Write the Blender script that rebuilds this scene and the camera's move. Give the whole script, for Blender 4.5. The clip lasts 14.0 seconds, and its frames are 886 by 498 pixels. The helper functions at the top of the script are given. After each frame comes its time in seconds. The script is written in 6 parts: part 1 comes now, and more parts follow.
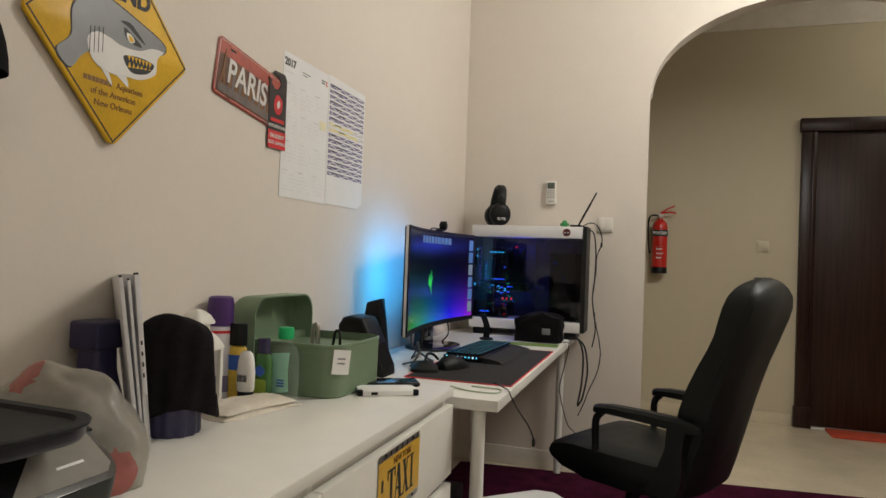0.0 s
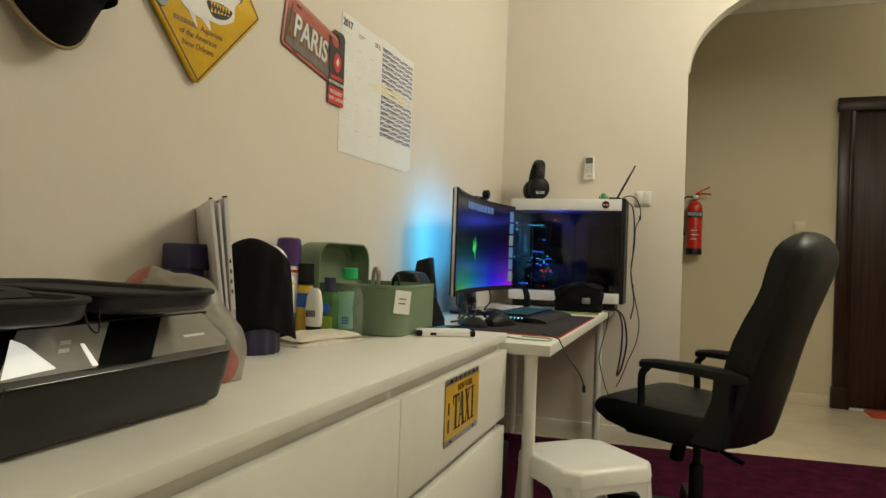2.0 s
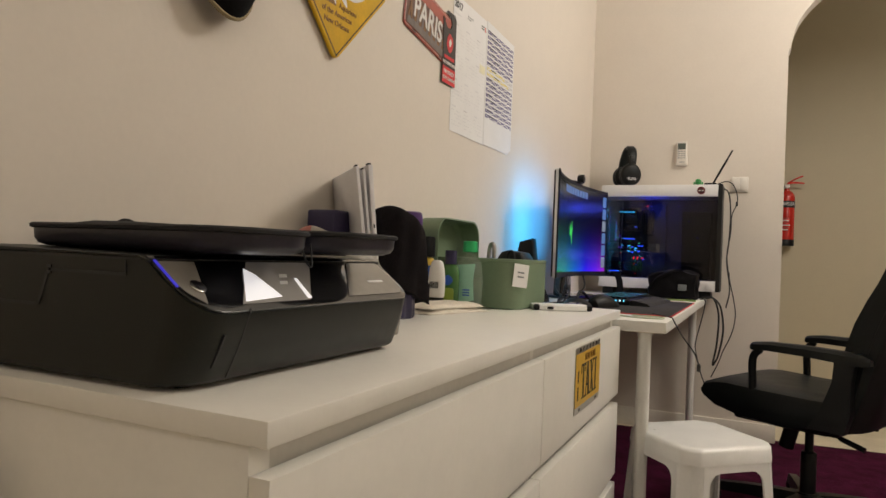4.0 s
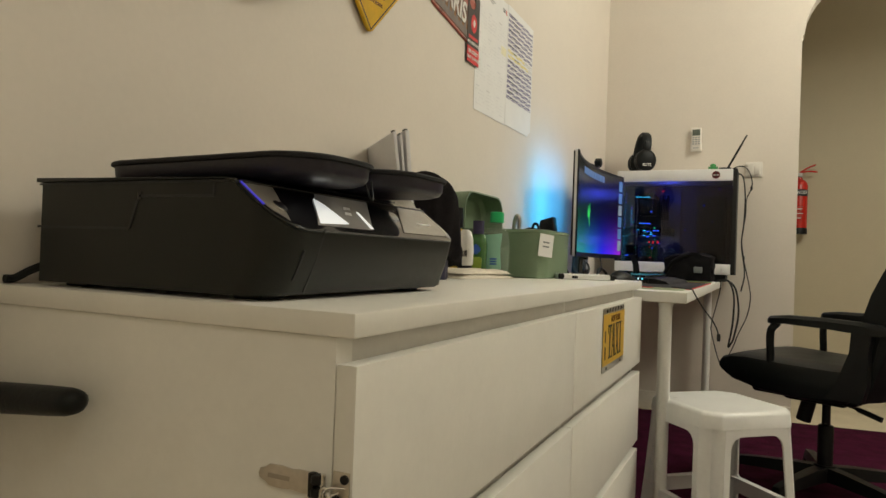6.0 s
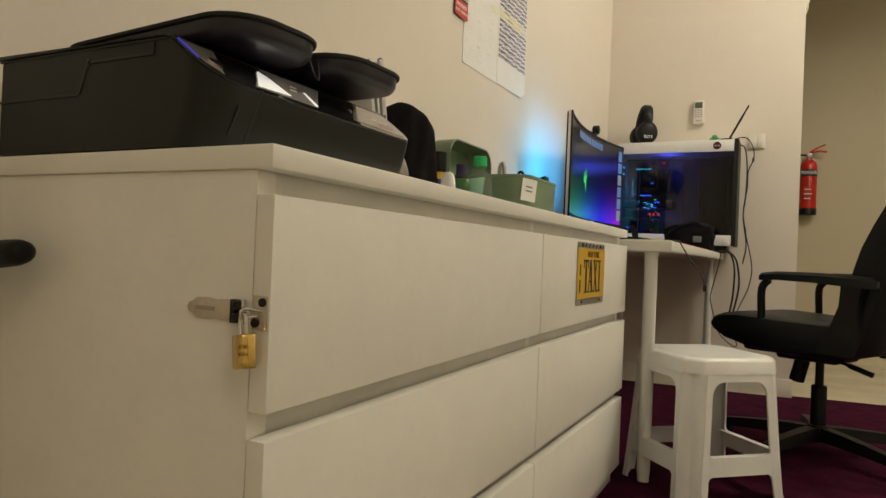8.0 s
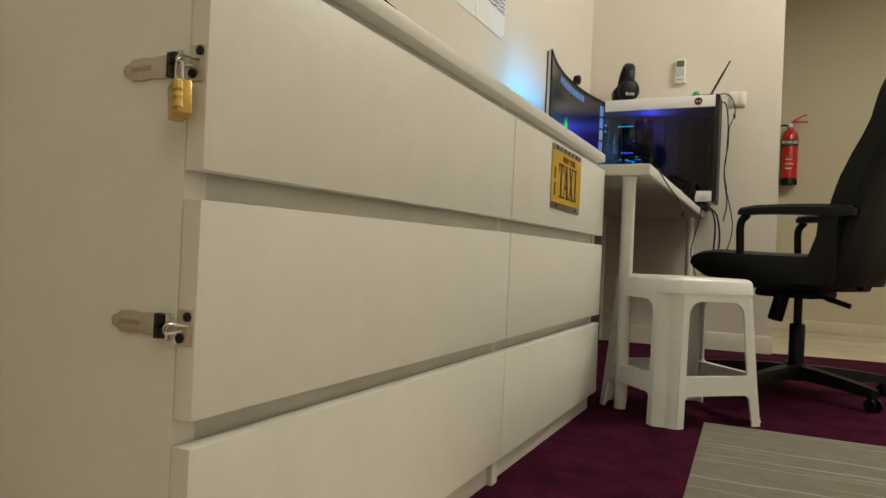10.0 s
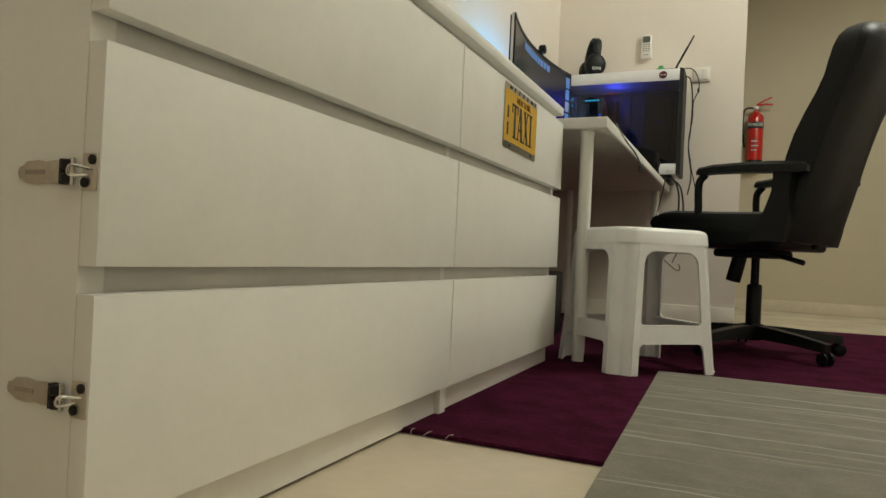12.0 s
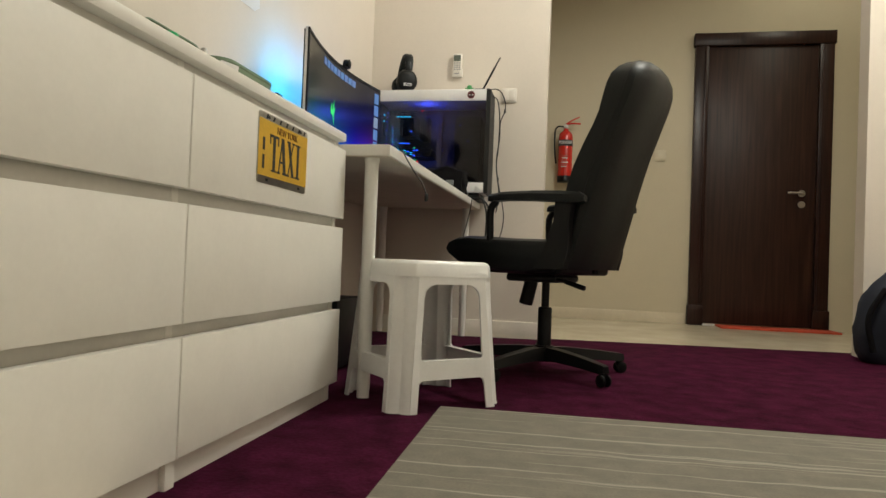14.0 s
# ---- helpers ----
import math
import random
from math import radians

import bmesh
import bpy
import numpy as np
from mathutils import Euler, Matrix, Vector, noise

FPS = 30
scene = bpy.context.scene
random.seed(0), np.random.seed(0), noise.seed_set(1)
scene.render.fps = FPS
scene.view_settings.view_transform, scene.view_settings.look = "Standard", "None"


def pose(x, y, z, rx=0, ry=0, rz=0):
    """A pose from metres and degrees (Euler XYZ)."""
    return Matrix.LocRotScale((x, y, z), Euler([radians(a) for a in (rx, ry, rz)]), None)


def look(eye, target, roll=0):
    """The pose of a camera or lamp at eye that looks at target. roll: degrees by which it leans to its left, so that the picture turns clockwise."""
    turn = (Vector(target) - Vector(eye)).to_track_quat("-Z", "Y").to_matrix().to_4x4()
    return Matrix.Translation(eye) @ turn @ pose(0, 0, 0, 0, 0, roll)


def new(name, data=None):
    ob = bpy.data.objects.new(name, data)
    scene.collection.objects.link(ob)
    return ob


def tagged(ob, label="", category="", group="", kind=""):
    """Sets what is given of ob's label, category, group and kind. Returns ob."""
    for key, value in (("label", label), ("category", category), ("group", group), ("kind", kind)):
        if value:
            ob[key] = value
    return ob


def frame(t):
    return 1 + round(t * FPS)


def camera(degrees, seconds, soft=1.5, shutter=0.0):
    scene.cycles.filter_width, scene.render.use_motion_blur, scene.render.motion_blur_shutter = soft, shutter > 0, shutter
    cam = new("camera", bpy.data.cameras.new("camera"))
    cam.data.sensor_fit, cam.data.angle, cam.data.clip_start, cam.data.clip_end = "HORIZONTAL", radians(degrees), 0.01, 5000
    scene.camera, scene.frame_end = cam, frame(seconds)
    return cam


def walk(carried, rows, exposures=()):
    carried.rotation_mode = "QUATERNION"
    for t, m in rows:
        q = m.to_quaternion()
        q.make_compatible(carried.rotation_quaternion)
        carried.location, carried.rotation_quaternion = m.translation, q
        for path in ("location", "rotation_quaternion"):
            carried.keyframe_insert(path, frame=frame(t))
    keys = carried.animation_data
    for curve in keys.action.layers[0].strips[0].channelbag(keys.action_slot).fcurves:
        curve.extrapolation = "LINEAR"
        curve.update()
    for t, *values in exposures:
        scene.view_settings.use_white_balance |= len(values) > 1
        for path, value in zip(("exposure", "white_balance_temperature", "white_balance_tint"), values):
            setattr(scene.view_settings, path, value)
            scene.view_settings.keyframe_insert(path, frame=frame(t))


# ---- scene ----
cam = camera(66.9, 14.0)
PATH = [
    (0, (1.041, -0.269, 1.153), (0.432, 1.636, 1.179), 2.1),
    (0.5, (1.037, -0.282, 1.116), (0.426, 1.622, 1.142), 2.2),
    (1, (1.023, -0.304, 1.071), (0.404, 1.597, 1.098), 2.1),
    (1.5, (1.005, -0.333, 1.031), (0.371, 1.564, 1.057), 2.1),
    (2, (0.982, -0.361, 0.998), (0.307, 1.521, 1.024), 2.1),
    (2.5, (0.948, -0.411, 0.966), (0.173, 1.433, 0.991), 2.0),
    (3, (0.912, -0.422, 0.954), (0.056, 1.385, 0.97), 2.2),
    (3.5, (0.876, -0.426, 0.954), (0.01, 1.376, 0.968), 2.3),
    (4, (0.848, -0.441, 0.922), (0.006, 1.373, 0.94), 2.3),
    (6.5, (0.826, -0.524, 0.816), (-0.05, 1.274, 0.836), 2.1),
    (7, (0.853, -0.521, 0.788), (-0.04, 1.269, 0.808), 2.2),
    (7.5, (0.883, -0.512, 0.749), (-0.023, 1.271, 0.768), 2.2),
    (8, (0.929, -0.491, 0.68), (0.017, 1.289, 0.698), 2.4),
    (8.5, (0.94, -0.477, 0.625), (0.031, 1.305, 0.642), 2.5),
    (9, (0.941, -0.466, 0.562), (0.043, 1.321, 0.579), 2.6),
    (11.5, (0.99, -0.413, 0.346), (0.15, 1.403, 0.359), 2.6),
    (12, (1.007, -0.407, 0.321), (0.191, 1.419, 0.334), 2.7),
    (12.5, (1.031, -0.372, 0.314), (0.272, 1.479, 0.33), 2.7),
    (13, (1.086, -0.334, 0.328), (0.444, 1.56, 0.346), 2.8),
    (13.5, (1.136, -0.288, 0.345), (0.641, 1.65, 0.374), 2.5),
    (14, (1.154, -0.256, 0.421), (0.77, 1.706, 0.457), 2.2),
]
walk(cam, [(t, look(eye, aim, roll)) for t, eye, aim, roll in PATH],
     [(0, -0.12, 5850, 14), (1, 0.0, 6150, 9), (2, 0.0, 6550, 3), (3, 0.03, 6400, 13), (4, 0.10, 6150, 17), (6.5, 0.07, 6300, 4), (7, 0.06, 6450, 2), (7.5, 0.06, 6650, 6), (8.5, 0.14, 6650, 9), (9, 0.16, 6500, 9), (11.5, 0.19, 5950, 4), (12.5, 0.19, 5900, 4), (13.4, 0.21, 5950, 5), (14, 0.36, 5970, 9)])

# ---- light ----
LAMP_POS, LAMP2_POS, HALL_LAMP = (2.05, 2.34, 2.82), (2.4, -1.3, 2.82), (2.9, 4.35, 2.85)
world = bpy.data.worlds.new("world")
world.use_nodes = True
world.node_tree.nodes["Background"].inputs[0].default_value = (0.9, 0.8, 0.65, 1)
world.node_tree.nodes["Background"].inputs[1].default_value = 0.02
scene.world = world


def lamp(name, m, power, colour, size, size_y=None):
    d = bpy.data.lights.new(name, "AREA")
    d.energy, d.color = power, colour
    d.shape = "RECTANGLE" if size_y else "DISK"
    d.size = size
    if size_y:
        d.size_y = size_y
    ob = new(name, d)
    ob.matrix_world = m
    return ob


LAMP_COL = (1.0, 0.945, 0.78)


def bulb(name, at, power, colour, radius):
    d = bpy.data.lights.new(name, "POINT")
    d.energy, d.color, d.shadow_soft_size = power, colour, radius
    ob = new(name, d)
    ob.location = at
    return ob


bulb("ceiling_lamp_light", LAMP_POS, 85, LAMP_COL, 0.32)
bulb("ceiling_lamp_light", LAMP2_POS, 20, LAMP_COL, 0.20)
bulb("hall_lamp_light", HALL_LAMP, 9, (1.0, 0.93, 0.70), 0.12)
lamp("monitor_led_light", look((0.078, 2.40, 1.09), (-0.045, 2.385, 1.09)), 0.95, (0.05, 0.36, 0.85), 0.44, 0.38)
bulb("case_led_light", (0.34, 3.31, 1.22), 0.55, (0.07, 0.10, 1.0), 0.02)
bulb("case_led_light", (0.30, 3.29, 0.955), 0.30, (0.07, 0.13, 1.0), 0.02)
scene.view_settings.exposure = 0.0


# ---- materials ----
def mat(name, colour, rough=0.5, metal=0.0, var=0.06, bump=0.05, size=0.02, coat=0.0, spec=0.5, emit=0.0, alpha=None, trans=0.0, stain=0.05):
    m = bpy.data.materials.new(name)
    m.use_nodes = True
    nt = m.node_tree
    b = nt.nodes["Principled BSDF"]
    tc = nt.nodes.new("ShaderNodeTexCoord")
    fine, wide = nt.nodes.new("ShaderNodeTexNoise"), nt.nodes.new("ShaderNodeTexNoise")
    fine.inputs["Scale"].default_value, fine.inputs["Detail"].default_value = 1 / size, 6
    wide.inputs["Scale"].default_value, wide.inputs["Detail"].default_value = 0.12 / size, 3
    for n in (fine, wide):
        nt.links.new(tc.outputs["Object"], n.inputs["Vector"])
    mixes = []
    for n, v in ((fine, var), (wide, stain)):
        r = nt.nodes.new("ShaderNodeMapRange")
        r.inputs[1].default_value, r.inputs[2].default_value = 0.3, 0.7
        r.inputs[3].default_value, r.inputs[4].default_value = 1 - v, 1 + v
        nt.links.new(n.outputs[0], r.inputs[0])
        mixes.append(r)
    mul = nt.nodes.new("ShaderNodeMath")
    mul.operation = "MULTIPLY"
    nt.links.new(mixes[0].outputs[0], mul.inputs[0])
    nt.links.new(mixes[1].outputs[0], mul.inputs[1])
    vec = nt.nodes.new("ShaderNodeVectorMath")
    vec.operation = "SCALE"
    vec.inputs[0].default_value = colour
    nt.links.new(mul.outputs[0], vec.inputs["Scale"])
    nt.links.new(vec.outputs[0], b.inputs["Base Color"])
    rr = nt.nodes.new("ShaderNodeMapRange")
    rr.inputs[3].default_value, rr.inputs[4].default_value = max(0.02, rough - 0.06), min(1, rough + 0.06)
    nt.links.new(wide.outputs[0], rr.inputs[0])
    nt.links.new(rr.outputs[0], b.inputs["Roughness"])
    b.inputs["Metallic"].default_value = metal
    b.inputs["Coat Weight"].default_value = coat
    b.inputs["Specular IOR Level"].default_value = spec
    b.inputs["Transmission Weight"].default_value = trans
    if bump:
        bp = nt.nodes.new("ShaderNodeBump")
        bp.inputs["Strength"].default_value, bp.inputs["Distance"].default_value = bump, size * 0.3
        nt.links.new(fine.outputs[0], bp.inputs["Height"])
        nt.links.new(bp.outputs[0], b.inputs["Normal"])
    if emit:
        b.inputs["Emission Color"].default_value = (*colour, 1)
        b.inputs["Emission Strength"].default_value = emit
    if alpha is not None:
        b.inputs["Alpha"].default_value = alpha
    return m


def wood_mat(name, dark, light, rough=0.35, along="z", size=1.0):
    m = mat(name, light, rough, spec=0.28, var=0.05, bump=0.03, size=0.01)
    nt = m.node_tree
    b = nt.nodes["Principled BSDF"]
    tc, mp = nt.nodes.new("ShaderNodeTexCoord"), nt.nodes.new("ShaderNodeMapping")
    s = {"x": (1.2, 28, 28), "y": (28, 1.2, 28), "z": (28, 28, 1.2)}[along]
    mp.inputs["Scale"].default_value = [a * size for a in s]
    n = nt.nodes.new("ShaderNodeTexNoise")
    n.inputs["Scale"].default_value, n.inputs["Detail"].default_value, n.inputs["Distortion"].default_value = 1.5, 6, 0.6
    ramp = nt.nodes.new("ShaderNodeValToRGB")
    ramp.color_ramp.elements[0].position, ramp.color_ramp.elements[1].position = 0.32, 0.7
    ramp.color_ramp.elements[0].color, ramp.color_ramp.elements[1].color = (*dark, 1), (*light, 1)
    nt.links.new(tc.outputs["Object"], mp.inputs["Vector"])
    nt.links.new(mp.outputs[0], n.inputs["Vector"])
    nt.links.new(n.outputs[0], ramp.inputs[0])
    nt.links.new(ramp.outputs[0], b.inputs["Base Color"])
    return m


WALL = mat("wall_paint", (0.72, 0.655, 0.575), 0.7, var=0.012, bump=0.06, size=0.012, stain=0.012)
# beige paint darkened as well for the hall's dimmer light
HALL_DIM = mat("hall_paint_dimmed", (0.58, 0.51, 0.37), 0.7, var=0.012, bump=0.06, size=0.012, stain=0.012)
CEIL = mat("ceiling_paint", (0.80, 0.77, 0.71), 0.8, var=0.015, bump=0.05, size=0.01)
TRIM = mat("trim_paint", (0.76, 0.71, 0.63), 0.45, var=0.02, bump=0.03, size=0.01)
TILE = mat("cream_tile", (0.66, 0.58, 0.44), 0.22, var=0.03, bump=0.02, size=0.03, stain=0.06)
CARPET = mat("purple_carpet", (0.049, 0.0064, 0.0222), 0.98, spec=0.05, var=0.22, bump=0.9, size=0.010, stain=0.40)
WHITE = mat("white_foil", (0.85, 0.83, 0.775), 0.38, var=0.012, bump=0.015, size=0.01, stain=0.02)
# greyer copy of the foil, with the recesses' shade put into the colour
WHITE_SHADED = mat("white_recess_shaded", (0.72, 0.70, 0.65), 0.5, var=0.02, bump=0.02, size=0.01)
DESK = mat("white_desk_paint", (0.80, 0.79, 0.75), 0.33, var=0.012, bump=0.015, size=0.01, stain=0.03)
DESK_SHADED = mat("desk_underside_shaded", (0.62, 0.57, 0.49), 0.7, var=0.03, bump=0.03, size=0.01)
STOOL = mat("white_plastic", (0.86, 0.86, 0.85), 0.30, var=0.015, bump=0.03, size=0.01, stain=0.03)
LEATHER = mat("black_leather", (0.0035, 0.0055, 0.006), 0.45, spec=0.29, var=0.12, bump=0.25, size=0.006, stain=0.15)
BLACK = mat("black_plastic", (0.005, 0.0055, 0.006), 0.45, spec=0.25, var=0.10, bump=0.08, size=0.004)
BLACK_SOFT = mat("black_fabric", (0.007, 0.006, 0.007), 0.9, spec=0.15, var=0.25, bump=0.6, size=0.004, stain=0.2)
GLOSS = mat("gloss_black", (0.008, 0.008, 0.009), 0.10, var=0.05, bump=0.0, size=0.02, coat=0.4)
PRINTER = mat("printer_black", (0.0135, 0.015, 0.0125), 0.40, spec=0.3, var=0.10, bump=0.12, size=0.002)
CHROME = mat("chrome", (0.72, 0.70, 0.66), 0.16, 1.0, var=0.03, bump=0.02, size=0.01)
STEEL = mat("brushed_steel", (0.55, 0.53, 0.50), 0.30, 1.0, var=0.06, bump=0.05, size=0.004)
SILVER = mat("silver_plastic", (0.80, 0.80, 0.80), 0.30, 0.15, var=0.03, bump=0.02, size=0.004)
BRASS = mat("brass", (0.72, 0.50, 0.16), 0.25, 1.0, var=0.08, bump=0.05, size=0.006)
DOOR = wood_mat("dark_walnut", (0.016, 0.006, 0.004), (0.046, 0.018, 0.011), 0.46)
DOOR_FRAME = wood_mat("dark_walnut_frame", (0.014, 0.005, 0.004), (0.038, 0.014, 0.009), 0.35)
RED = mat("extinguisher_red", (0.55, 0.02, 0.012), 0.25, var=0.05, bump=0.02, size=0.01, coat=0.4)
MATRED = mat("red_mat", (0.50, 0.07, 0.03), 0.95, var=0.25, bump=0.8, size=0.006, stain=0.2)
PAPER = mat("paper", (0.80, 0.79, 0.78), 0.8, var=0.01, bump=0.03, size=0.01, stain=0.02)
INK = mat("black_ink", (0.02, 0.02, 0.022), 0.6, var=0.05, bump=0.0)
YELLOW = mat("yellow_enamel", (0.70, 0.42, 0.006), 0.5, spec=0.35, var=0.05, bump=0.03, size=0.01, coat=0.08, stain=0.12)
GREEN_TIN = mat("sage_green_tin", (0.175, 0.245, 0.152), 0.45, var=0.04, bump=0.05, size=0.006)
NAVY = mat("navy_plastic", (0.027, 0.022, 0.074), 0.42, var=0.08, bump=0.06, size=0.006)
PURPLE = mat("purple_plastic", (0.06, 0.018, 0.14), 0.35, var=0.05, bump=0.03, size=0.006)


def stripes_mat(name, base, line, scale):
    m = mat(name, base, 0.9, var=0.10, bump=0.5, size=0.006, stain=0.12)
    nt = m.node_tree
    b = nt.nodes["Principled BSDF"]
    old = b.inputs["Base Color"].links[0].from_socket
    tc, mp = nt.nodes.new("ShaderNodeTexCoord"), nt.nodes.new("ShaderNodeMapping")
    mp.inputs["Scale"].default_value = (0.7, scale, 1)
    # the woven lines wander a little
    wob, cen, add = nt.nodes.new("ShaderNodeTexNoise"), nt.nodes.new("ShaderNodeVectorMath"), nt.nodes.new("ShaderNodeVectorMath")
    wob.inputs["Scale"].default_value, wob.inputs["Detail"].default_value = 7, 1
    cen.operation, add.operation = "MULTIPLY_ADD", "ADD"
    cen.inputs[1].default_value, cen.inputs[2].default_value = (0, 0.030, 0), (0, -0.015, 0)
    nt.links.new(tc.outputs["Object"], wob.inputs["Vector"])
    nt.links.new(wob.outputs["Color"], cen.inputs[0])
    nt.links.new(tc.outputs["Object"], add.inputs[0])
    nt.links.new(cen.outputs[0], add.inputs[1])
    n = nt.nodes.new("ShaderNodeTexNoise")
    n.inputs["Scale"].default_value, n.inputs["Detail"].default_value = 1, 3
    r = nt.nodes.new("ShaderNodeMapRange")
    r.inputs[1].default_value, r.inputs[2].default_value = 0.585, 0.63
    mx = nt.nodes.new("ShaderNodeMix")
    mx.data_type = "RGBA"
    mx.inputs[7].default_value = (*line, 1)
    nt.links.new(add.outputs[0], mp.inputs["Vector"])
    nt.links.new(mp.outputs[0], n.inputs["Vector"])
    nt.links.new(n.outputs[0], r.inputs[0])
    nt.links.new(r.outputs[0], mx.inputs[0])
    nt.links.new(old, mx.inputs[6])
    nt.links.new(mx.outputs[2], b.inputs["Base Color"])
    return m


GREYRUG = stripes_mat("grey_striped_rug", (0.195, 0.180, 0.145), (0.36, 0.335, 0.28), 58)


# ---- builders ----
def finish(bm, angle=40):
    bmesh.ops.recalc_face_normals(bm, faces=bm.faces)
    for f in bm.faces:
        f.smooth = True
    for e in bm.edges:
        e.smooth = len(e.link_faces) == 2 and e.calc_face_angle(0) < radians(angle)
    return bm


def mesh_of(name, bm, material):
    finish(bm)
    me = bpy.data.meshes.new(name)
    bm.to_mesh(me)
    bm.free()
    me.materials.append(material)
    return me


def solid(name, bm, material, label="", category="", kind="", group=""):
    return tagged(new(name, mesh_of(name, bm, material)), label, category, group, kind)


def thing(name, at, label, category, group="", rz=0, kind=""):
    ob = new(name)
    ob.empty_display_size = 0.05
    ob.matrix_basis = pose(*at, 0, 0, rz)
    return tagged(ob, label, category, group, kind)


def part(name, bm, material, parent, label="", m=None):
    ob = new(name, mesh_of(name, bm, material))
    ob.parent = parent
    if m is not None:
        ob.matrix_basis = m
    if label:
        ob["label"] = label
    return ob


def bx(x0, x1, y0, y1, z0, z1, b=0.002, seg=2, bm=None):
    t = bmesh.new()
    bmesh.ops.create_cube(t, size=1)
    for v in t.verts:
        v.co = Vector(((x0 + x1) / 2 + v.co.x * (x1 - x0), (y0 + y1) / 2 + v.co.y * (y1 - y0), (z0 + z1) / 2 + v.co.z * (z1 - z0)))
    if b > 0:
        bmesh.ops.bevel(t, geom=t.edges[:], offset=b, segments=seg, profile=0.5, affect="EDGES")
    return merge(bm, t)


def merge(bm, t, m=None):
    if m is not None:
        t.transform(m)
    if bm is None:
        return t
    me = bpy.data.meshes.new("tmp")
    t.to_mesh(me)
    t.free()
    bm.from_mesh(me)
    bpy.data.meshes.remove(me)
    return bm


def prism(pts, axis, a, b, bev=0.0, seg=2, bm=None):
    """A polygon drawn in the plane across axis, pushed from a to b."""
    t = bmesh.new()
    at = {"x": lambda p, c: (c, p[0], p[1]), "y": lambda p, c: (p[0], c, p[1]), "z": lambda p, c: (p[0], p[1], c)}[axis]
    lo, hi = [t.verts.new(at(p, a)) for p in pts], [t.verts.new(at(p, b)) for p in pts]
    n = len(pts)
    f = [t.faces.new(lo), t.faces.new(hi)]
    for i in range(n):
        t.faces.new((lo[i], lo[(i + 1) % n], hi[(i + 1) % n], hi[i]))
    bmesh.ops.recalc_face_normals(t, faces=t.faces)
    if bev:
        bmesh.ops.bevel(t, geom=[e for g in f for e in g.edges], offset=bev, segments=seg, profile=0.5, affect="EDGES")
    bmesh.ops.triangulate(t, faces=[g for g in t.faces if len(g.verts) > 4])
    return merge(bm, t)


def loft(rings, closed=True, caps=True, bm=None):
    t = bmesh.new()
    rows = [[t.verts.new(p) for p in r] for r in rings]
    n = len(rows[0])
    for a, b in zip(rows, rows[1:]):
        for i in range(n if closed else n - 1):
            j = (i + 1) % n
            t.faces.new((a[i], a[j], b[j], b[i]))
    if caps and closed:
        t.faces.new(rows[0])
        t.faces.new(rows[-1])
    return merge(bm, t)


def circle(c, r, n=20, axis="z", ry=None):
    ry = r if ry is None else ry
    out = []
    for i in range(n):
        a = 2 * math.pi * i / n
        u, v = r * math.cos(a), ry * math.sin(a)
        out.append({"z": (c[0] + u, c[1] + v, c[2]), "x": (c[0], c[1] + u, c[2] + v), "y": (c[0] + u, c[1], c[2] + v)}[axis])
    return out


def rounded(c, w, d, r, n=5):
    """A rounded rectangle round c in the plane z = c[2]."""
    out = []
    for sx, sy, a0 in ((1, 1, 0), (-1, 1, 90), (-1, -1, 180), (1, -1, 270)):
        for i in range(n + 1):
            a = radians(a0 + 90 * i / n)
            out.append((c[0] + sx * (w / 2 - r) + r * math.cos(a), c[1] + sy * (d / 2 - r) + r * math.sin(a), c[2]))
    return out


def lathe(profile, at=(0, 0, 0), n=24, axis="z", bm=None):
    """Turned shape: profile of (radius, height) from bottom to top."""
    rings = []
    for r, h in profile:
        c = {"z": (at[0], at[1], at[2] + h), "x": (at[0] + h, at[1], at[2]), "y": (at[0], at[1] + h, at[2])}[axis]
        rings.append(circle(c, max(r, 0.0003), n, axis))
    return loft(rings, bm=bm)


def tube(pts, r, n=8, smooth=6, bm=None):
    """A bent rod through the points."""
    p = [Vector(a) for a in pts]
    if smooth and len(p) > 2:
        q = []
        e = [2 * p[0] - p[1]] + p + [2 * p[-1] - p[-2]]
        for i in range(1, len(e) - 2):
            for k in range(smooth):
                t = k / smooth
                a, b, c, d = e[i - 1:i + 3]
                q.append(0.5 * (2 * b + (c - a) * t + (2 * a - 5 * b + 4 * c - d) * t * t + (3 * b - a - 3 * c + d) * t ** 3))
        p = q + [p[-1]]
    rings = []
    up = Vector((0.13, 0.31, 0.94))
    for i, c in enumerate(p):
        way = (p[min(i + 1, len(p) - 1)] - p[max(i - 1, 0)]).normalized()
        s = way.cross(up)
        if s.length < 0.05:
            s = way.cross(Vector((1, 0, 0)))
        s.normalize()
        u = s.cross(way).normalized()
        up = u
        rr = r[min(i, len(r) - 1)] if isinstance(r, (list, tuple)) else r
        rings.append([c + rr * (math.cos(2 * math.pi * k / n) * s + math.sin(2 * math.pi * k / n) * u) for k in range(n)])
    return loft(rings, bm=bm)


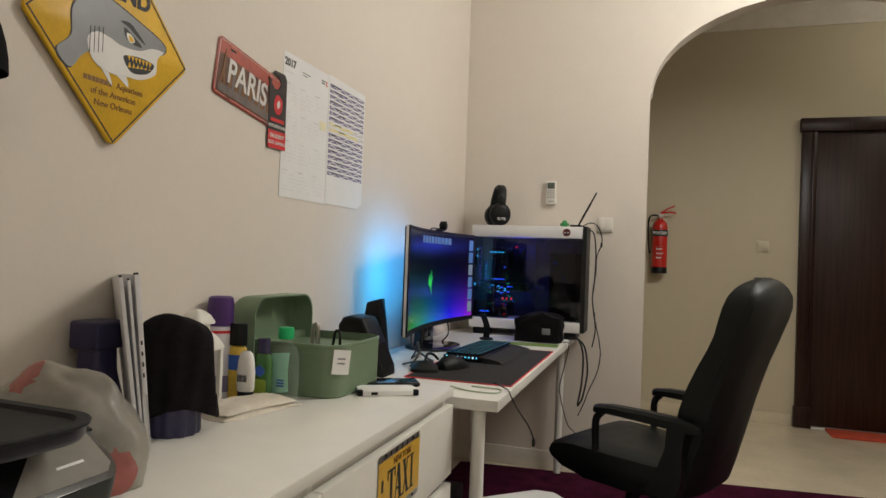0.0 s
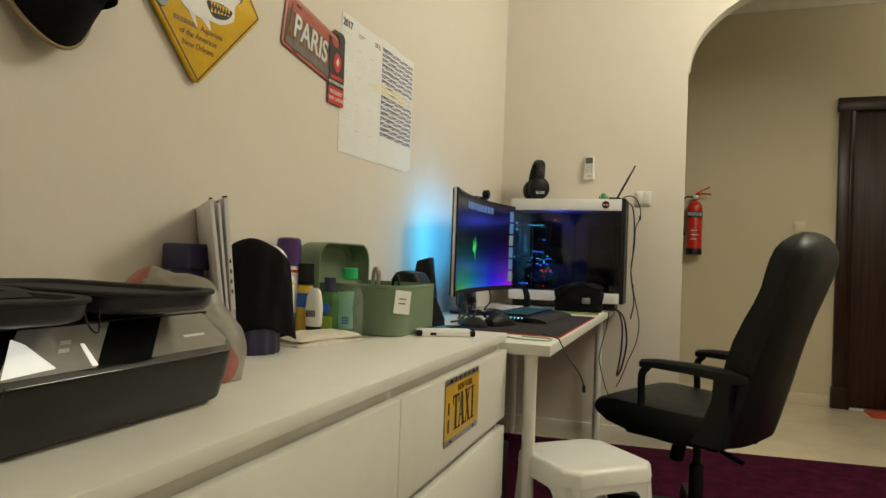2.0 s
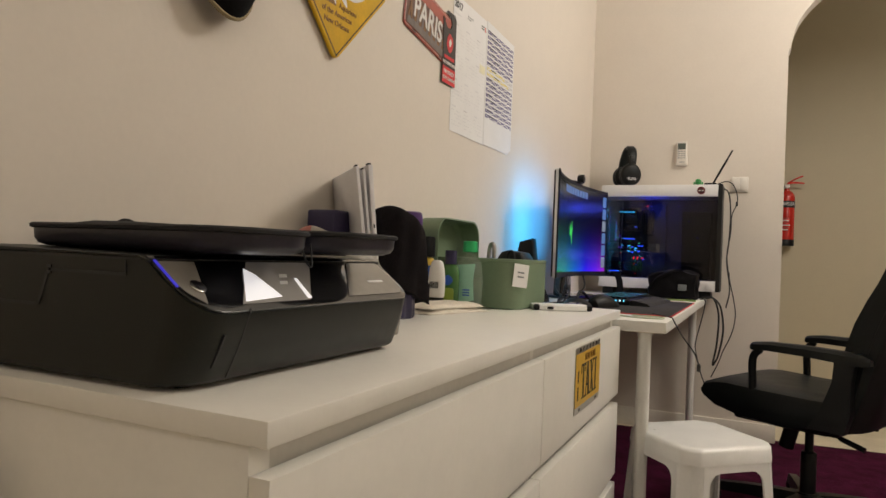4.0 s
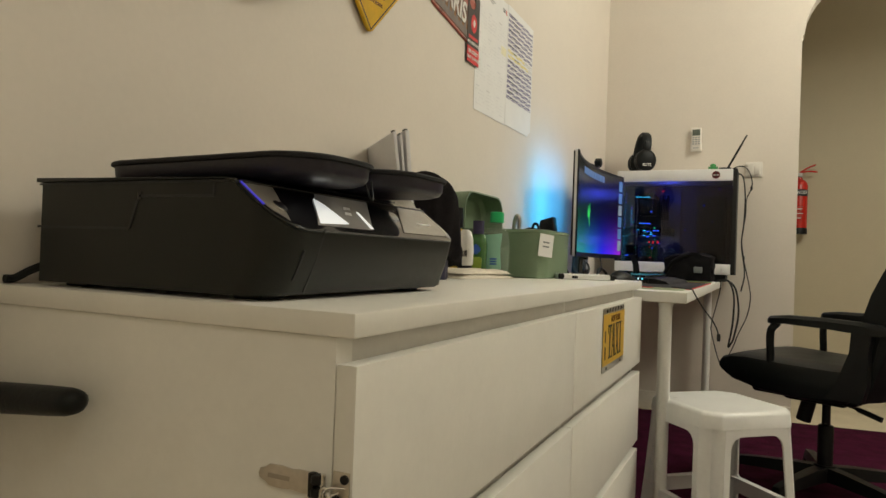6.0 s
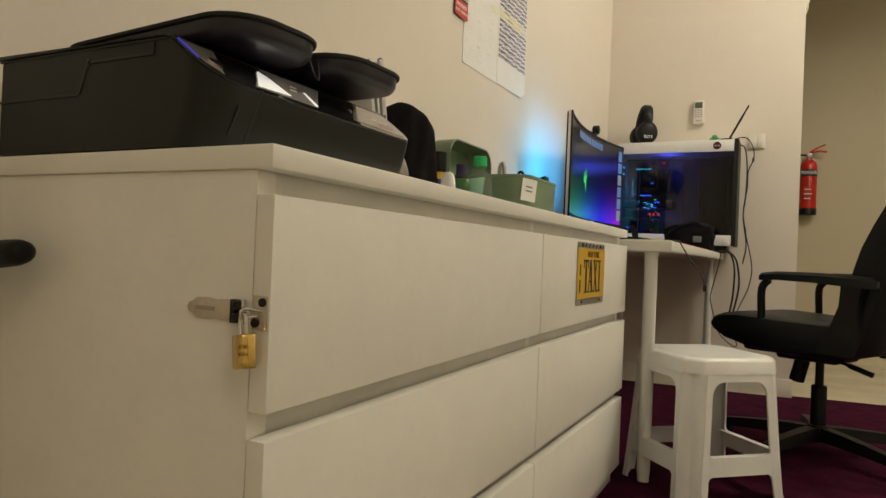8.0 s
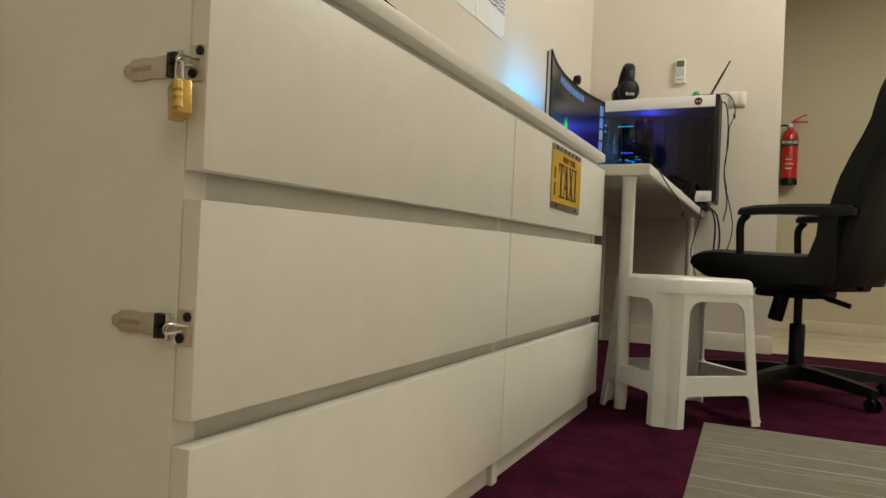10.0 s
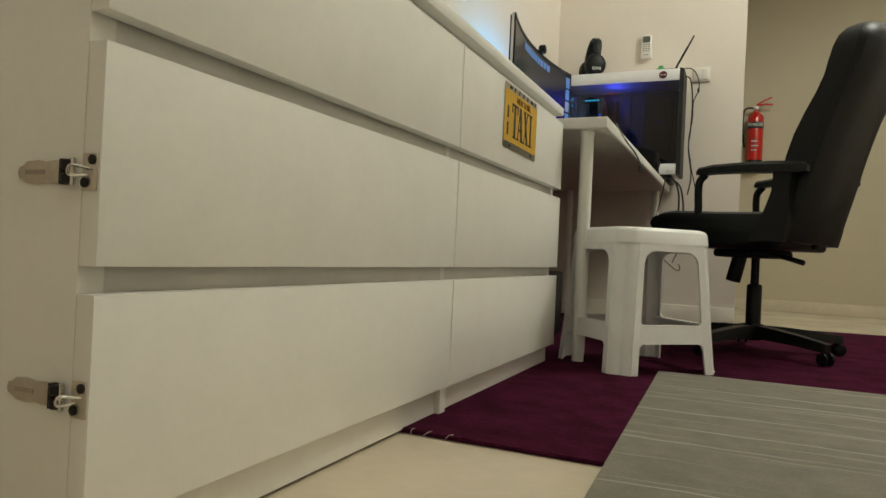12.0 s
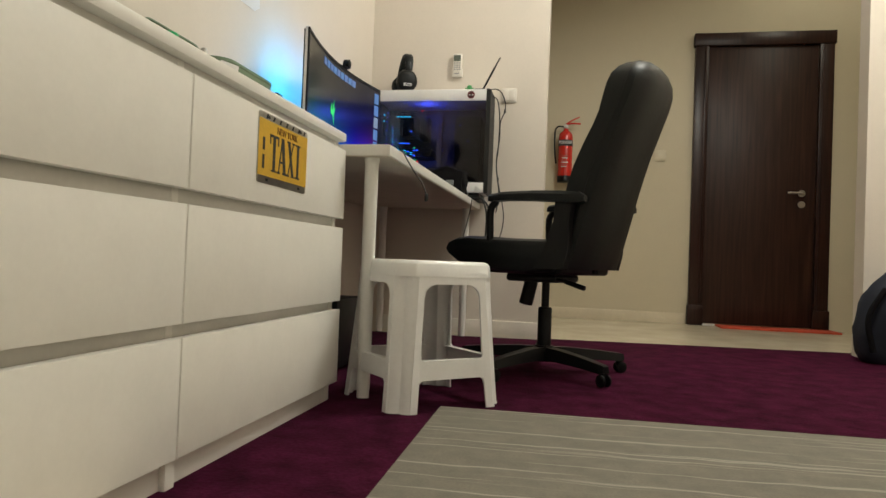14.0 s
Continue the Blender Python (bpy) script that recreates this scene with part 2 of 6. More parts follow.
def text(body, size, m, material, parent, name="lettering", depth=0.0006, align="CENTER", bold=0.0, squash=1.0):
    cu = bpy.data.curves.new("t", "FONT")
    cu.body, cu.size, cu.extrude, cu.align_x, cu.align_y, cu.offset = body, size, depth, align, "CENTER", bold
    tmp = bpy.data.objects.new("t", cu)
    scene.collection.objects.link(tmp)
    bpy.context.view_layer.update()
    me = bpy.data.meshes.new_from_object(tmp.evaluated_get(bpy.context.evaluated_depsgraph_get()))
    bpy.data.objects.remove(tmp)
    bpy.data.curves.remove(cu)
    me.transform(Matrix.Diagonal((squash, 1, 1, 1)))
    me.materials.clear()
    me.materials.append(material)
    ob = new(name, me)
    ob.parent, ob.matrix_basis = parent, m
    return ob


# ---- the large structure ----
ROOM_H, HALL_H, WX = 3.15, 3.15, -0.045
ARCH_L, ARCH_R, SPRING, RISE = 0.978, 2.60, 2.09, 0.475
solid("floor", bx(-0.3, 4.6, -2.9, 6.0, -0.1, 0.0, 0), TILE, "cream polished ceramic tile floor", "floor", "structure")
solid("wall_west", bx(-0.2, WX, -2.9, 3.5, 0, ROOM_H, 0), WALL, "cream painted wall behind the dresser and desk", "wall", "structure")
solid("wall_east", bx(3.7, 3.85, -2.9, 3.5, 0, ROOM_H, 0), WALL, "cream painted side wall", "wall", "structure")
solid("wall_south", bx(WX, 3.7, -2.9, -2.75, 0, ROOM_H, 0), WALL, "cream painted wall", "wall", "structure")
arch = [(-0.15, 0.0), (ARCH_L, 0.0), (ARCH_L, SPRING - 0.02), (ARCH_L + 0.012, SPRING)]
cx, hw = (ARCH_L + ARCH_R) / 2, (ARCH_R - ARCH_L) / 2 - 0.012
for k in range(1, 32):
    a = math.pi * (1 - k / 32)
    arch.append((cx + hw * math.cos(a), SPRING + RISE * math.sin(a)))
arch += [(ARCH_R - 0.012, SPRING), (ARCH_R, SPRING - 0.02), (ARCH_R, 0.0), (4.4, 0.0), (4.4, ROOM_H), (-0.15, ROOM_H)]
solid("wall_north", prism(arch, "y", 3.5, 3.62), WALL, "cream painted wall with a wide arched opening", "wall", "structure")
solid("hall_wall_north", bx(-0.15, 4.4, 5.30, 5.45, 0, HALL_H, 0), HALL_DIM, "beige hallway wall with a dark door", "wall", "structure")
solid("hall_wall_west", bx(-0.30, -0.15, 3.62, 5.45, 0, HALL_H, 0), HALL_DIM, "beige hallway end wall", "wall", "structure")
solid("hall_wall_east", bx(4.25, 4.4, 3.62, 5.30, 0, HALL_H, 0), HALL_DIM, "beige hallway end wall", "wall", "structure")
solid("ceiling", bx(-0.3, 4.6, -2.9, 5.45, ROOM_H, ROOM_H + 0.1, 0), CEIL, "white painted ceiling", "ceiling", "structure")
solid("baseboard", bx(WX, ARCH_L - 0.002, 3.486, 3.4995, 0.0, 0.10, 0.003), TRIM, "painted baseboard along the arch wall", "baseboard", "structure")
solid("baseboard", bx(ARCH_R + 0.002, 3.7, 3.486, 3.4995, 0.0, 0.10, 0.003), TRIM, "painted baseboard along the arch wall", "baseboard", "structure")
crown = [(5.2995, 2.985), (5.288, 2.985), (5.284, 3.00), (5.27, 3.01), (5.255, 3.035), (5.235, 3.07), (5.205, 3.095), (5.195, 3.11), (5.18, 3.115), (5.18, 3.149), (5.2995, 3.149)]
solid("crown_moulding", prism(crown, "x", -0.149, 4.249), TRIM, "white stepped plaster crown moulding", "moulding", "structure")
solid("hall_baseboard", bx(-0.149, 2.02, 5.288, 5.2995, 0.0, 0.085, 0.002), TILE, "cream tile skirting in the hallway", "baseboard", "structure")

# ceiling lamp above the room, out of sight
for p in (LAMP_POS, LAMP2_POS, HALL_LAMP):
    cl = thing("ceiling_lamp", (p[0], p[1], ROOM_H), "round white ceiling lamp, switched on", "lamp", "ceiling lamps")
    part("base", lathe([(0.0, -0.05), (0.12, -0.05), (0.12, -0.0005)]), TRIM, cl)
    part("rim", lathe([(0.26, -0.06), (0.27, -0.06), (0.27, -0.0505), (0.12, -0.0505)]), TRIM, cl)

# rugs
prug = [(0.02, 0.655), (3.2, 0.655), (3.2, 3.80), (0.975, 3.55), (0.975, 3.48), (0.02, 3.40)]
carpet = solid("carpet", prism(prug, "z", 0.001, 0.009, 0.002), CARPET, "dark purple short-pile carpet on the tiles", "rug")
THREAD = mat("pale_thread", (0.42, 0.36, 0.36), 0.9, var=0.1, bump=0.0)
fray = random.Random(5)
for k in range(7):
    x = 0.43 + 0.026 * k + fray.uniform(-0.010, 0.010)
    dx, up = fray.uniform(-0.012, 0.006), fray.uniform(0.0, 0.002)
    part("frayed_thread", tube([(x, 0.662, 0.0095), (x + dx * 0.4, 0.652, 0.009 + up), (x + dx, 0.648 - fray.uniform(0, 0.005), 0.004)], 0.0008, 5), THREAD if k % 3 else CARPET, carpet)
grug = solid("rug", bx(0.0, 2.0, -3.0, 0.0, 0.010, 0.018, 0.003), GREYRUG, "grey striped woven rug lying over the carpet", "rug")
grug.matrix_basis = pose(0.802, 1.585, 0, 0, 0, 1.6)
dm = solid("door_mat", bx(2.24, 3.06, 5.02, 5.27, 0.001, 0.014, 0.004), MATRED, "orange-red doormat before the dark door", "mat")

# door in the hallway
d1 = thing("door_1", (2.04, 5.30, 0), "closed dark walnut door with a wide frame", "door", kind="structure")
W, HT = 1.0, 2.285
part("frame", bx(0, 0.10, -0.045, -0.0005, 0.0, HT - 0.10, 0.004), DOOR_FRAME, d1)
part("frame", bx(W - 0.10, W, -0.045, -0.0005, 0.0, HT - 0.10, 0.004), DOOR_FRAME, d1)
part("frame", bx(-0.012, W + 0.012, -0.052, -0.0005, HT - 0.10, HT, 0.005), DOOR_FRAME, d1, "head of the door frame")
for x0 in (-0.008, W - 0.108):
    part("plinth_block", bx(x0, x0 + 0.116, -0.055, -0.0005, 0.0, 0.155, 0.004), DOOR_FRAME, d1)
for x0, x1 in ((0.07, 0.085), (W - 0.085, W - 0.07)):
    part("frame_bead", bx(x0, x1, -0.055, -0.0455, 0.16, HT - 0.104, 0.003), DOOR_FRAME, d1)
leaf = part("leaf", bx(0.104, W - 0.104, -0.022, -0.0006, 0.018, HT - 0.104, 0.003), DOOR, d1)
part("door_handle", tube([(0.80, -0.030, 1.04), (0.80, -0.065, 1.04), (0.785, -0.075, 1.04), (0.69, -0.075, 1.04)], 0.009, 10), STEEL, leaf, "brushed steel lever handle")
part("handle_rose", lathe([(0.026, -0.008), (0.026, 0.0)], (0.80, -0.0225, 1.04), 20, "y"), STEEL, leaf)
part("keyhole_rose", lathe([(0.026, -0.008), (0.026, 0.0)], (0.80, -0.0225, 0.955), 20, "y"), STEEL, leaf)
# white strip stands in for the bright line of light below the door
LIGHT_LINE = mat("light_line_white", (0.8, 0.78, 0.74), 0.25, var=0.02, bump=0.0)
part("threshold", bx(0.104, W - 0.104, -0.05, -0.0007, 0.0006, 0.012, 0.002), LIGHT_LINE, d1, "pale strip painted as the bright line of light under the door")

# ---- dresser ----
# near-black colour for the strip that paints in shade below the plinth
GAP_SHADE = mat("gap_shade", (0.03, 0.025, 0.02), 0.9, var=0.2, bump=0.0)
dr = thing("dresser", (0, 0, 0), "white six-drawer dresser with hasps on its end", "dresser")
part("top", bx(-0.044, 0.492, 0.0, 1.60, 0.756, 0.78, 0.0025), WHITE, dr)
part("side_panel", bx(-0.043, 0.470, 0.004, 0.032, 0.0, 0.7558, 0.0015), WHITE, dr)
part("side_panel", bx(-0.043, 0.470, 1.568, 1.596, 0.0, 0.7558, 0.0015), WHITE, dr)
part("centre_panel", bx(-0.03, 0.468, 0.790, 0.810, 0.0, 0.7555, 0.0015), WHITE, dr)
part("back_panel", bx(-0.0425, -0.034, 0.0322, 1.5678, 0.05, 0.7555, 0), WHITE_SHADED, dr)
for y0, y1 in ((0.0324, 0.7895), (0.8105, 1.5676)):
    part("plinth", bx(0.456, 0.470, y0, y1, 0.006, 0.075, 0.001), WHITE, dr)
part("centre_foot", bx(0.4685, 0.482, 0.786, 0.814, 0.0, 0.060, 0.0015), WHITE, dr)
part("floor_gap", bx(0.450, 0.4555, 0.0324, 1.5676, 0.0, 0.0055, 0), GAP_SHADE, dr, "dark strip painting in the shade under the plinth")
for z in (0.742, 0.507, 0.283):
    part("rail", bx(0.40, 0.467, 0.0322, 1.5678, z - 0.035, min(z + 0.03, 0.7556), 0.001), WHITE_SHADED, dr)
rows3 = ((0.524, 0.731), (0.295, 0.497), (0.062, 0.270))
# the upper drawers hang a little low at the hasp end
for r, (z0, z1) in enumerate(rows3):
    for c, (y0, y1) in enumerate(((0.003, 0.7975), (0.8025, 1.597))):
        lift = (-0.003, 0.006, 0.006, 0.008)[2 * c:2 * c + 2] if r < 2 else (0, 0)
        b0, b1 = (z0 + lift[0], z0 + lift[1]) if r == 0 else (z0, z0)
        t0, t1 = (z1 + lift[0], z1 + lift[1]) if r == 1 else (z1, z1)
        dw = part("drawer", prism([(y0, b0), (y1, b1), (y1, t1), (y0, t0)], "x", 0.4715, 0.494, 0.0015), WHITE, dr)
        part("drawer_box", bx(0.05, 0.4712, y0 + 0.035, y1 - 0.035, z0 + 0.02, z1 - 0.03, 0), WHITE_SHADED, dw)
SCREW = mat("dark_screw", (0.02, 0.018, 0.016), 0.5, 0.5)
NICKEL = mat("nickel_plate", (0.60, 0.55, 0.48), 0.35, 0.9, var=0.06, bump=0.05, size=0.006)
SLOT = mat("slot_shade", (0.42, 0.37, 0.31), 0.5, 0.6)
for z in (0.617, 0.378, 0.178):
    # lobed leaf of the hasp, knuckle, then the staple plate on the drawer edge
    leaf_line = [(0.384, 0.0), (0.386, 0.006), (0.392, 0.008), (0.397, 0.0125), (0.412, 0.0135), (0.424, 0.0115), (0.432, 0.013), (0.446, 0.013), (0.446, -0.013), (0.432, -0.013), (0.424, -0.0115), (0.412, -0.0135), (0.397, -0.0125), (0.392, -0.008), (0.386, -0.006)]
    hp = part("hasp", prism([(x + 0.002, z + 0.82 * dz) for x, dz in leaf_line], "y", 0.0012, 0.0038, 0.0006), NICKEL, dr, "nickel hasp plate")
    part("slot", bx(0.398, 0.424, 0.0006, 0.0012, z - 0.0022, z + 0.0022, 0), SLOT, hp)
    part("hinge_block", bx(0.4485, 0.455, -0.0035, 0.0038, z - 0.0115, z + 0.0115, 0.001), SCREW, hp)
    for s in (-1, 1):
        part("knuckle", lathe([(0.0045, -0.0045), (0.0062, -0.003), (0.0062, 0.003), (0.0045, 0.0045)], (0.4580, -0.001, z + 0.0062 * s), 12), SCREW, hp)
    part("hinge_pin", lathe([(0.0026, -0.012), (0.0026, 0.012)], (0.4640, -0.001, z), 10), CHROME, hp)
    part("staple_plate", bx(0.4735, 0.4915, 0.0008, 0.0028, z - 0.0165, z + 0.0165, 0.0006), NICKEL, hp)
    for x, dz in ((0.4870, 0.0105), (0.4785, -0.0095)):
        part("staple_screw", lathe([(0.003, -0.003), (0.0044, -0.002), (0.0044, 0.0)], (x, 0.0007, z + dz), 12, "y"), SCREW, hp)
    part("staple", tube([(0.486, 0.001, z + 0.002), (0.476, -0.012, z + 0.004), (0.474, -0.012, z - 0.004), (0.480, 0.001, z - 0.003)], 0.0014, 8), CHROME, hp)
pl = thing("padlock", (0.4795, -0.012, 0.556), "small brass padlock hanging from the top hasp", "padlock")
pb = part("body", bx(-0.012, 0.012, -0.0065, 0.0065, 0.0, 0.034, 0.002), BRASS, pl)
part("shackle", tube([(-0.007, 0, 0.030), (-0.007, 0, 0.050), (0.0, 0, 0.0585), (0.007, 0, 0.050), (0.007, 0, 0.030)], 0.0019, 8), CHROME, pl, "chrome shackle")
for z in (0.008, 0.015, 0.022):
    part("dial", lathe([(0.0045, -0.0055), (0.0045, 0.0055)], (0.009, -0.004, z + 0.003), 10), BRASS, pb)
pl.rotation_euler = (0, radians(-5), radians(-25))
for o in list(pl.children) + list(pb.children):
    o.data.transform(Matrix.Translation((0, 0, 0.009)) @ Matrix.Rotation(radians(-5), 4, "Y") @ Matrix.Diagonal((1.08, 1.08, 0.95, 1)))

# ---- desk ----
dk = thing("desk", (0, 0, 0), "long white desk with round white legs", "desk")
part("top", bx(-0.04, 0.624, 1.602, 3.482, 0.719, 0.751, 0.002), DESK, dk)
# thin darker sheet: the shade below the desk top is in its colour
part("underside", bx(-0.036, 0.618, 1.606, 3.478, 0.7165, 0.7188, 0), DESK_SHADED, dk)
for x, y in ((0.558, 1.645), (0.085, 1.66), (0.558, 3.41), (0.085, 3.41)):
    lg = part("leg", lathe([(0.018, 0.012), (0.018, 0.03), (0.020, 0.04), (0.020, 0.70), (0.0225, 0.708), (0.0225, 0.7163)], (x, y, 0), 20), DESK, dk)
    part("foot", lathe([(0.016, 0.0092), (0.018, 0.0118)], (x, y, 0), 16), BLACK, lg)

# ---- stool ----
st = thing("stool", (0.716, 1.708, 0.0095), "white moulded plastic stool with open sides", "stool", rz=43)
HS, CH = 0.412, 0.048


def half_side(z):
    return 0.180 - 0.024 * z / HS + (0.004 * max(0, 1 - z / 0.02))


def splay(bm):
    # lean a flat side outwards towards the floor
    for v in bm.verts:
        v.co.x += half_side(v.co.z)
    return bm


def stool_ring(z, g):
    o = half_side(z) - g
    c = CH * 0.95
    pts = []
    for q in range(4):
        m = Matrix.Rotation(radians(90 * q), 3, "Z")
        for p in ((o, -(o - c), z), (o, o - c, z), (o - c * 0.08, o - c * 0.8, z), (o - c * 0.45, o - c * 0.45, z), (o - c * 0.8, o - c * 0.08, z)):
            pts.append(m @ Vector(p))
    return pts


part("seat", loft([stool_ring(HS - 0.045, -0.001), stool_ring(HS - 0.012, 0.0), stool_ring(HS - 0.004, 0.004), stool_ring(HS, 0.012), stool_ring(HS - 0.0015, 0.030), stool_ring(HS - 0.002, 0.09)]), STOOL, st)
for q in range(4):
    rot = Matrix.Rotation(radians(90 * q), 4, "Z")
    inner, top, r = 0.104, 0.346, 0.040
    arc = [(inner - 0.012 - r + r * math.cos(a), top - r + r * math.sin(a)) for a in [radians(90 * k / 6) for k in range(7)]]
    ow, ot = half_side(0) - CH, half_side(HS) - CH
    side = [(ow, 0.0), (ot, HS - 0.04), (-ot, HS - 0.04), (-ow, 0.0), (-inner - 0.010, 0.0), (-inner, 0.11)] + [(-p[0], p[1]) for p in arc] + arc[::-1] + [(inner, 0.11), (inner + 0.010, 0.0)]
    sp0 = splay(prism(side, "x", -0.006, 0.0))
    sp0.transform(rot)
    part("side_frame", sp0, STOOL, st)
    f = 0.016
    rail = [(inner - f * (1 - math.sin(a)), 0.138 + f * (1 - math.cos(a))) for a in [radians(90 * k / 4) for k in range(5)]]
    lowr = [(inner + 0.003 - f * (1 - math.sin(a)), 0.086 - f * (1 - math.cos(a))) for a in [radians(90 * k / 4) for k in range(5)]]
    poly = [(-p[0], p[1]) for p in rail[::-1]] + rail + lowr[::-1] + [(-p[0], p[1]) for p in lowr]
    rl = splay(prism(poly, "x", -0.0065, 0.0003))
    rl = merge(rl, splay(bx(-0.022, -0.0066, -0.11, 0.11, 0.134, 0.138, 0)))
    rl.transform(rot)
    part("stretcher", rl, STOOL, st)
    rings = []
    for z in (0.0, 0.012, 0.04, 0.2, 0.33, HS - 0.041):
        o = half_side(z)
        e, g = 0.0005, 0.007
        out = [(o, o - CH - e), (o - 0.004, o - CH * 0.80), (o - 0.016, o - CH * 0.64), (o - CH * 0.5 - 0.003, o - CH * 0.5 - 0.003), (o - CH * 0.64, o - 0.016), (o - CH * 0.80, o - 0.004), (o - CH - e, o)]
        rings.append([(p[0], p[1], z) for p in out] + [(p[0] - g, p[1] - g, z) for p in out[::-1]])
    cpn = loft(rings)
    cpn.transform(rot)
    part("leg", cpn, STOOL, st)

# ---- office chair ----
ch = thing("office_chair", (1.05, 2.29, 0.0095), "black leather office chair with tall backrest and padded arms", "office chair", rz=-25)
BASE_SHIFT = Matrix.Translation((-0.025, 0.058, 0))
for k in range(5):
    a = radians(-23 + 72 * k)
    r = Matrix.Rotation(a, 4, "Z")
    lb = loft([[(x, -w, z), (x, w, z), (x, w * 0.7, z + h), (x, -w * 0.7, z + h)] for x, w, z, h in ((0.02, 0.030, 0.052, 0.048), (0.10, 0.028, 0.054, 0.044), (0.22, 0.024, 0.052, 0.036), (0.320, 0.020, 0.046, 0.030), (0.332, 0.016, 0.050, 0.022))])
    r = BASE_SHIFT @ r
    lb.transform(r)
    leg = part("leg", lb, BLACK, ch)
    cs = lathe([(0.006, 0.052), (0.012, 0.050), (0.012, 0.058)], (0.312, 0, 0), 10)
    for s in (-0.020, 0.008):
        cs = lathe([(0.010, 0), (0.021, 0.002), (0.0225, 0.006), (0.021, 0.010), (0.010, 0.012)], (0.322, s, 0.0225), 16, "y", bm=cs)
    cs = bx(0.305, 0.330, -0.008, 0.008, 0.026, 0.052, 0.004, bm=cs)
    cs.transform(r)
    part("caster", cs, BLACK, ch)
part("hub", lathe([(0.03, 0.045), (0.042, 0.055), (0.042, 0.095), (0.034, 0.105)]), BLACK, ch, "", BASE_SHIFT)
part("column", lathe([(0.0265, 0.10), (0.0265, 0.245), (0.023, 0.25), (0.0145, 0.252), (0.0145, 0.36)]), BLACK, ch, "", BASE_SHIFT)
part("tail_bolt", lathe([(0.012, 0.0), (0.012, 0.02)], (0.20, 0.0, 0.385), 10), BLACK, ch)
part("seat_plate", bx(-0.12, 0.09, -0.09, 0.11, 0.348, 0.378, 0.012), BLACK, ch)
part("tilt_knob", tube([(-0.080, -0.03, 0.385), (-0.085, -0.03, 0.35), (-0.095, -0.03, 0.31), (-0.105, -0.03, 0.27)], 0.026, 14, 0), BLACK, ch, "", Matrix.Translation((0.015, 0.05, -0.01)))
part("lever", tube([(0.02, -0.06, 0.365), (0.09, -0.08, 0.362), (0.15, -0.095, 0.350), (0.205, -0.10, 0.335)], [0.005] * 10 + [0.009] * 12, 8), BLACK, ch)


def seat_ring(y, f):
    # seat profile across x at one side position; f narrows the edges
    prof = [(-0.285, 0.445), (-0.295, 0.468), (-0.285, 0.492), (-0.25, 0.506), (-0.20, 0.512), (-0.05, 0.505), (0.10, 0.502), (0.165, 0.505), (0.175, 0.49), (0.175, 0.42), (0.14, 0.385), (0.0, 0.375), (-0.15, 0.385), (-0.24, 0.41)]
    return [(x * (0.96 + 0.04 * f), y, 0.44 + (z - 0.44) * (0.55 + 0.45 * f)) for x, z in prof]


part("seat", loft([seat_ring(y, f) for y, f in ((-0.245, 0.1), (-0.238, 0.6), (-0.215, 0.9), (-0.12, 1.0), (0, 0.97), (0.12, 1.0), (0.215, 0.9), (0.238, 0.6), (0.245, 0.1))]), LEATHER, ch)
part("seat_shell", bx(-0.18, 0.165, -0.215, 0.215, 0.378, 0.425, 0.015, 3), BLACK, ch)
back_line = [(0.40, 0.12, 0.225), (0.46, 0.135, 0.245), (0.52, 0.140, 0.262), (0.60, 0.147, 0.285), (0.68, 0.162, 0.306), (0.75, 0.182, 0.327), (0.82, 0.212, 0.350), (0.88, 0.242, 0.374), (0.93, 0.262, 0.393), (0.98, 0.273, 0.412), (1.02, 0.283, 0.423), (1.055, 0.293, 0.425), (1.082, 0.307, 0.417), (1.100, 0.323, 0.405), (1.110, 0.338, 0.392), (1.1165, 0.354, 0.376)]


def back_half(front):
    rings = []
    for z, x0, x1 in back_line:
        mid = x0 + (x1 - x0) * 0.55
        a, b = (x0, mid - 0.0004) if front else (mid + 0.0004, x1)
        w = 0.215 - 0.035 * (z - 0.4) / 0.75
        if z > 1.0:
            w *= (1 - ((z - 1.0) / 0.120) ** 2.5) ** 0.5
        ring = []
        for i in range(9):
            t = -1 + 2 * i / 8
            ring.append((a + (0.012 * t * t if front else 0.0), t * w, z))
        for i in range(9):
            t = 1 - 2 * i / 8
            ring.append((b - (0.035 * t ** 4 if not front else 0.0), t * w * (1 if front else 0.985), z))
        rings.append(ring)
    return loft(rings)


part("backrest", back_half(True), LEATHER, ch)
part("back_shell", back_half(False), LEATHER, ch, "padded rear of the backrest")
for s in (-1, 1):
    y = s * 0.228
    arm = loft([[(x, y - w, z - h), (x, y + w, z - h), (x, y + w, z + h * 0.4), (x, y + w * 0.6, z + h), (x, y - w * 0.6, z + h), (x, y - w, z + h * 0.4)] for x, w, z, h in ((-0.115, 0.012, 0.640, 0.008), (-0.105, 0.022, 0.643, 0.013), (-0.05, 0.026, 0.648, 0.015), (0.07, 0.027, 0.647, 0.017), (0.17, 0.026, 0.642, 0.019), (0.235, 0.024, 0.637, 0.018), (0.255, 0.014, 0.634, 0.010))])
    part("armrest", arm, LEATHER, ch)
    part("arm_post", tube([(-0.085, y, 0.632), (-0.108, y, 0.60), (-0.107, y, 0.52), (-0.102, y, 0.44), (-0.06, y * 0.99, 0.412), (0.04, y * 0.98, 0.405), (0.16, y * 0.99, 0.42)], 0.013, 10), BLACK, ch)
    part("arm_bracket", loft([[(x0, y - 0.018, z), (x1, y - 0.018, z), (x1, y + 0.018, z), (x0, y + 0.018, z)] for x0, x1, z in ((0.08, 0.19, 0.40), (0.115, 0.205, 0.46), (0.150, 0.205, 0.56), (0.155, 0.215, 0.632))]), BLACK, ch)


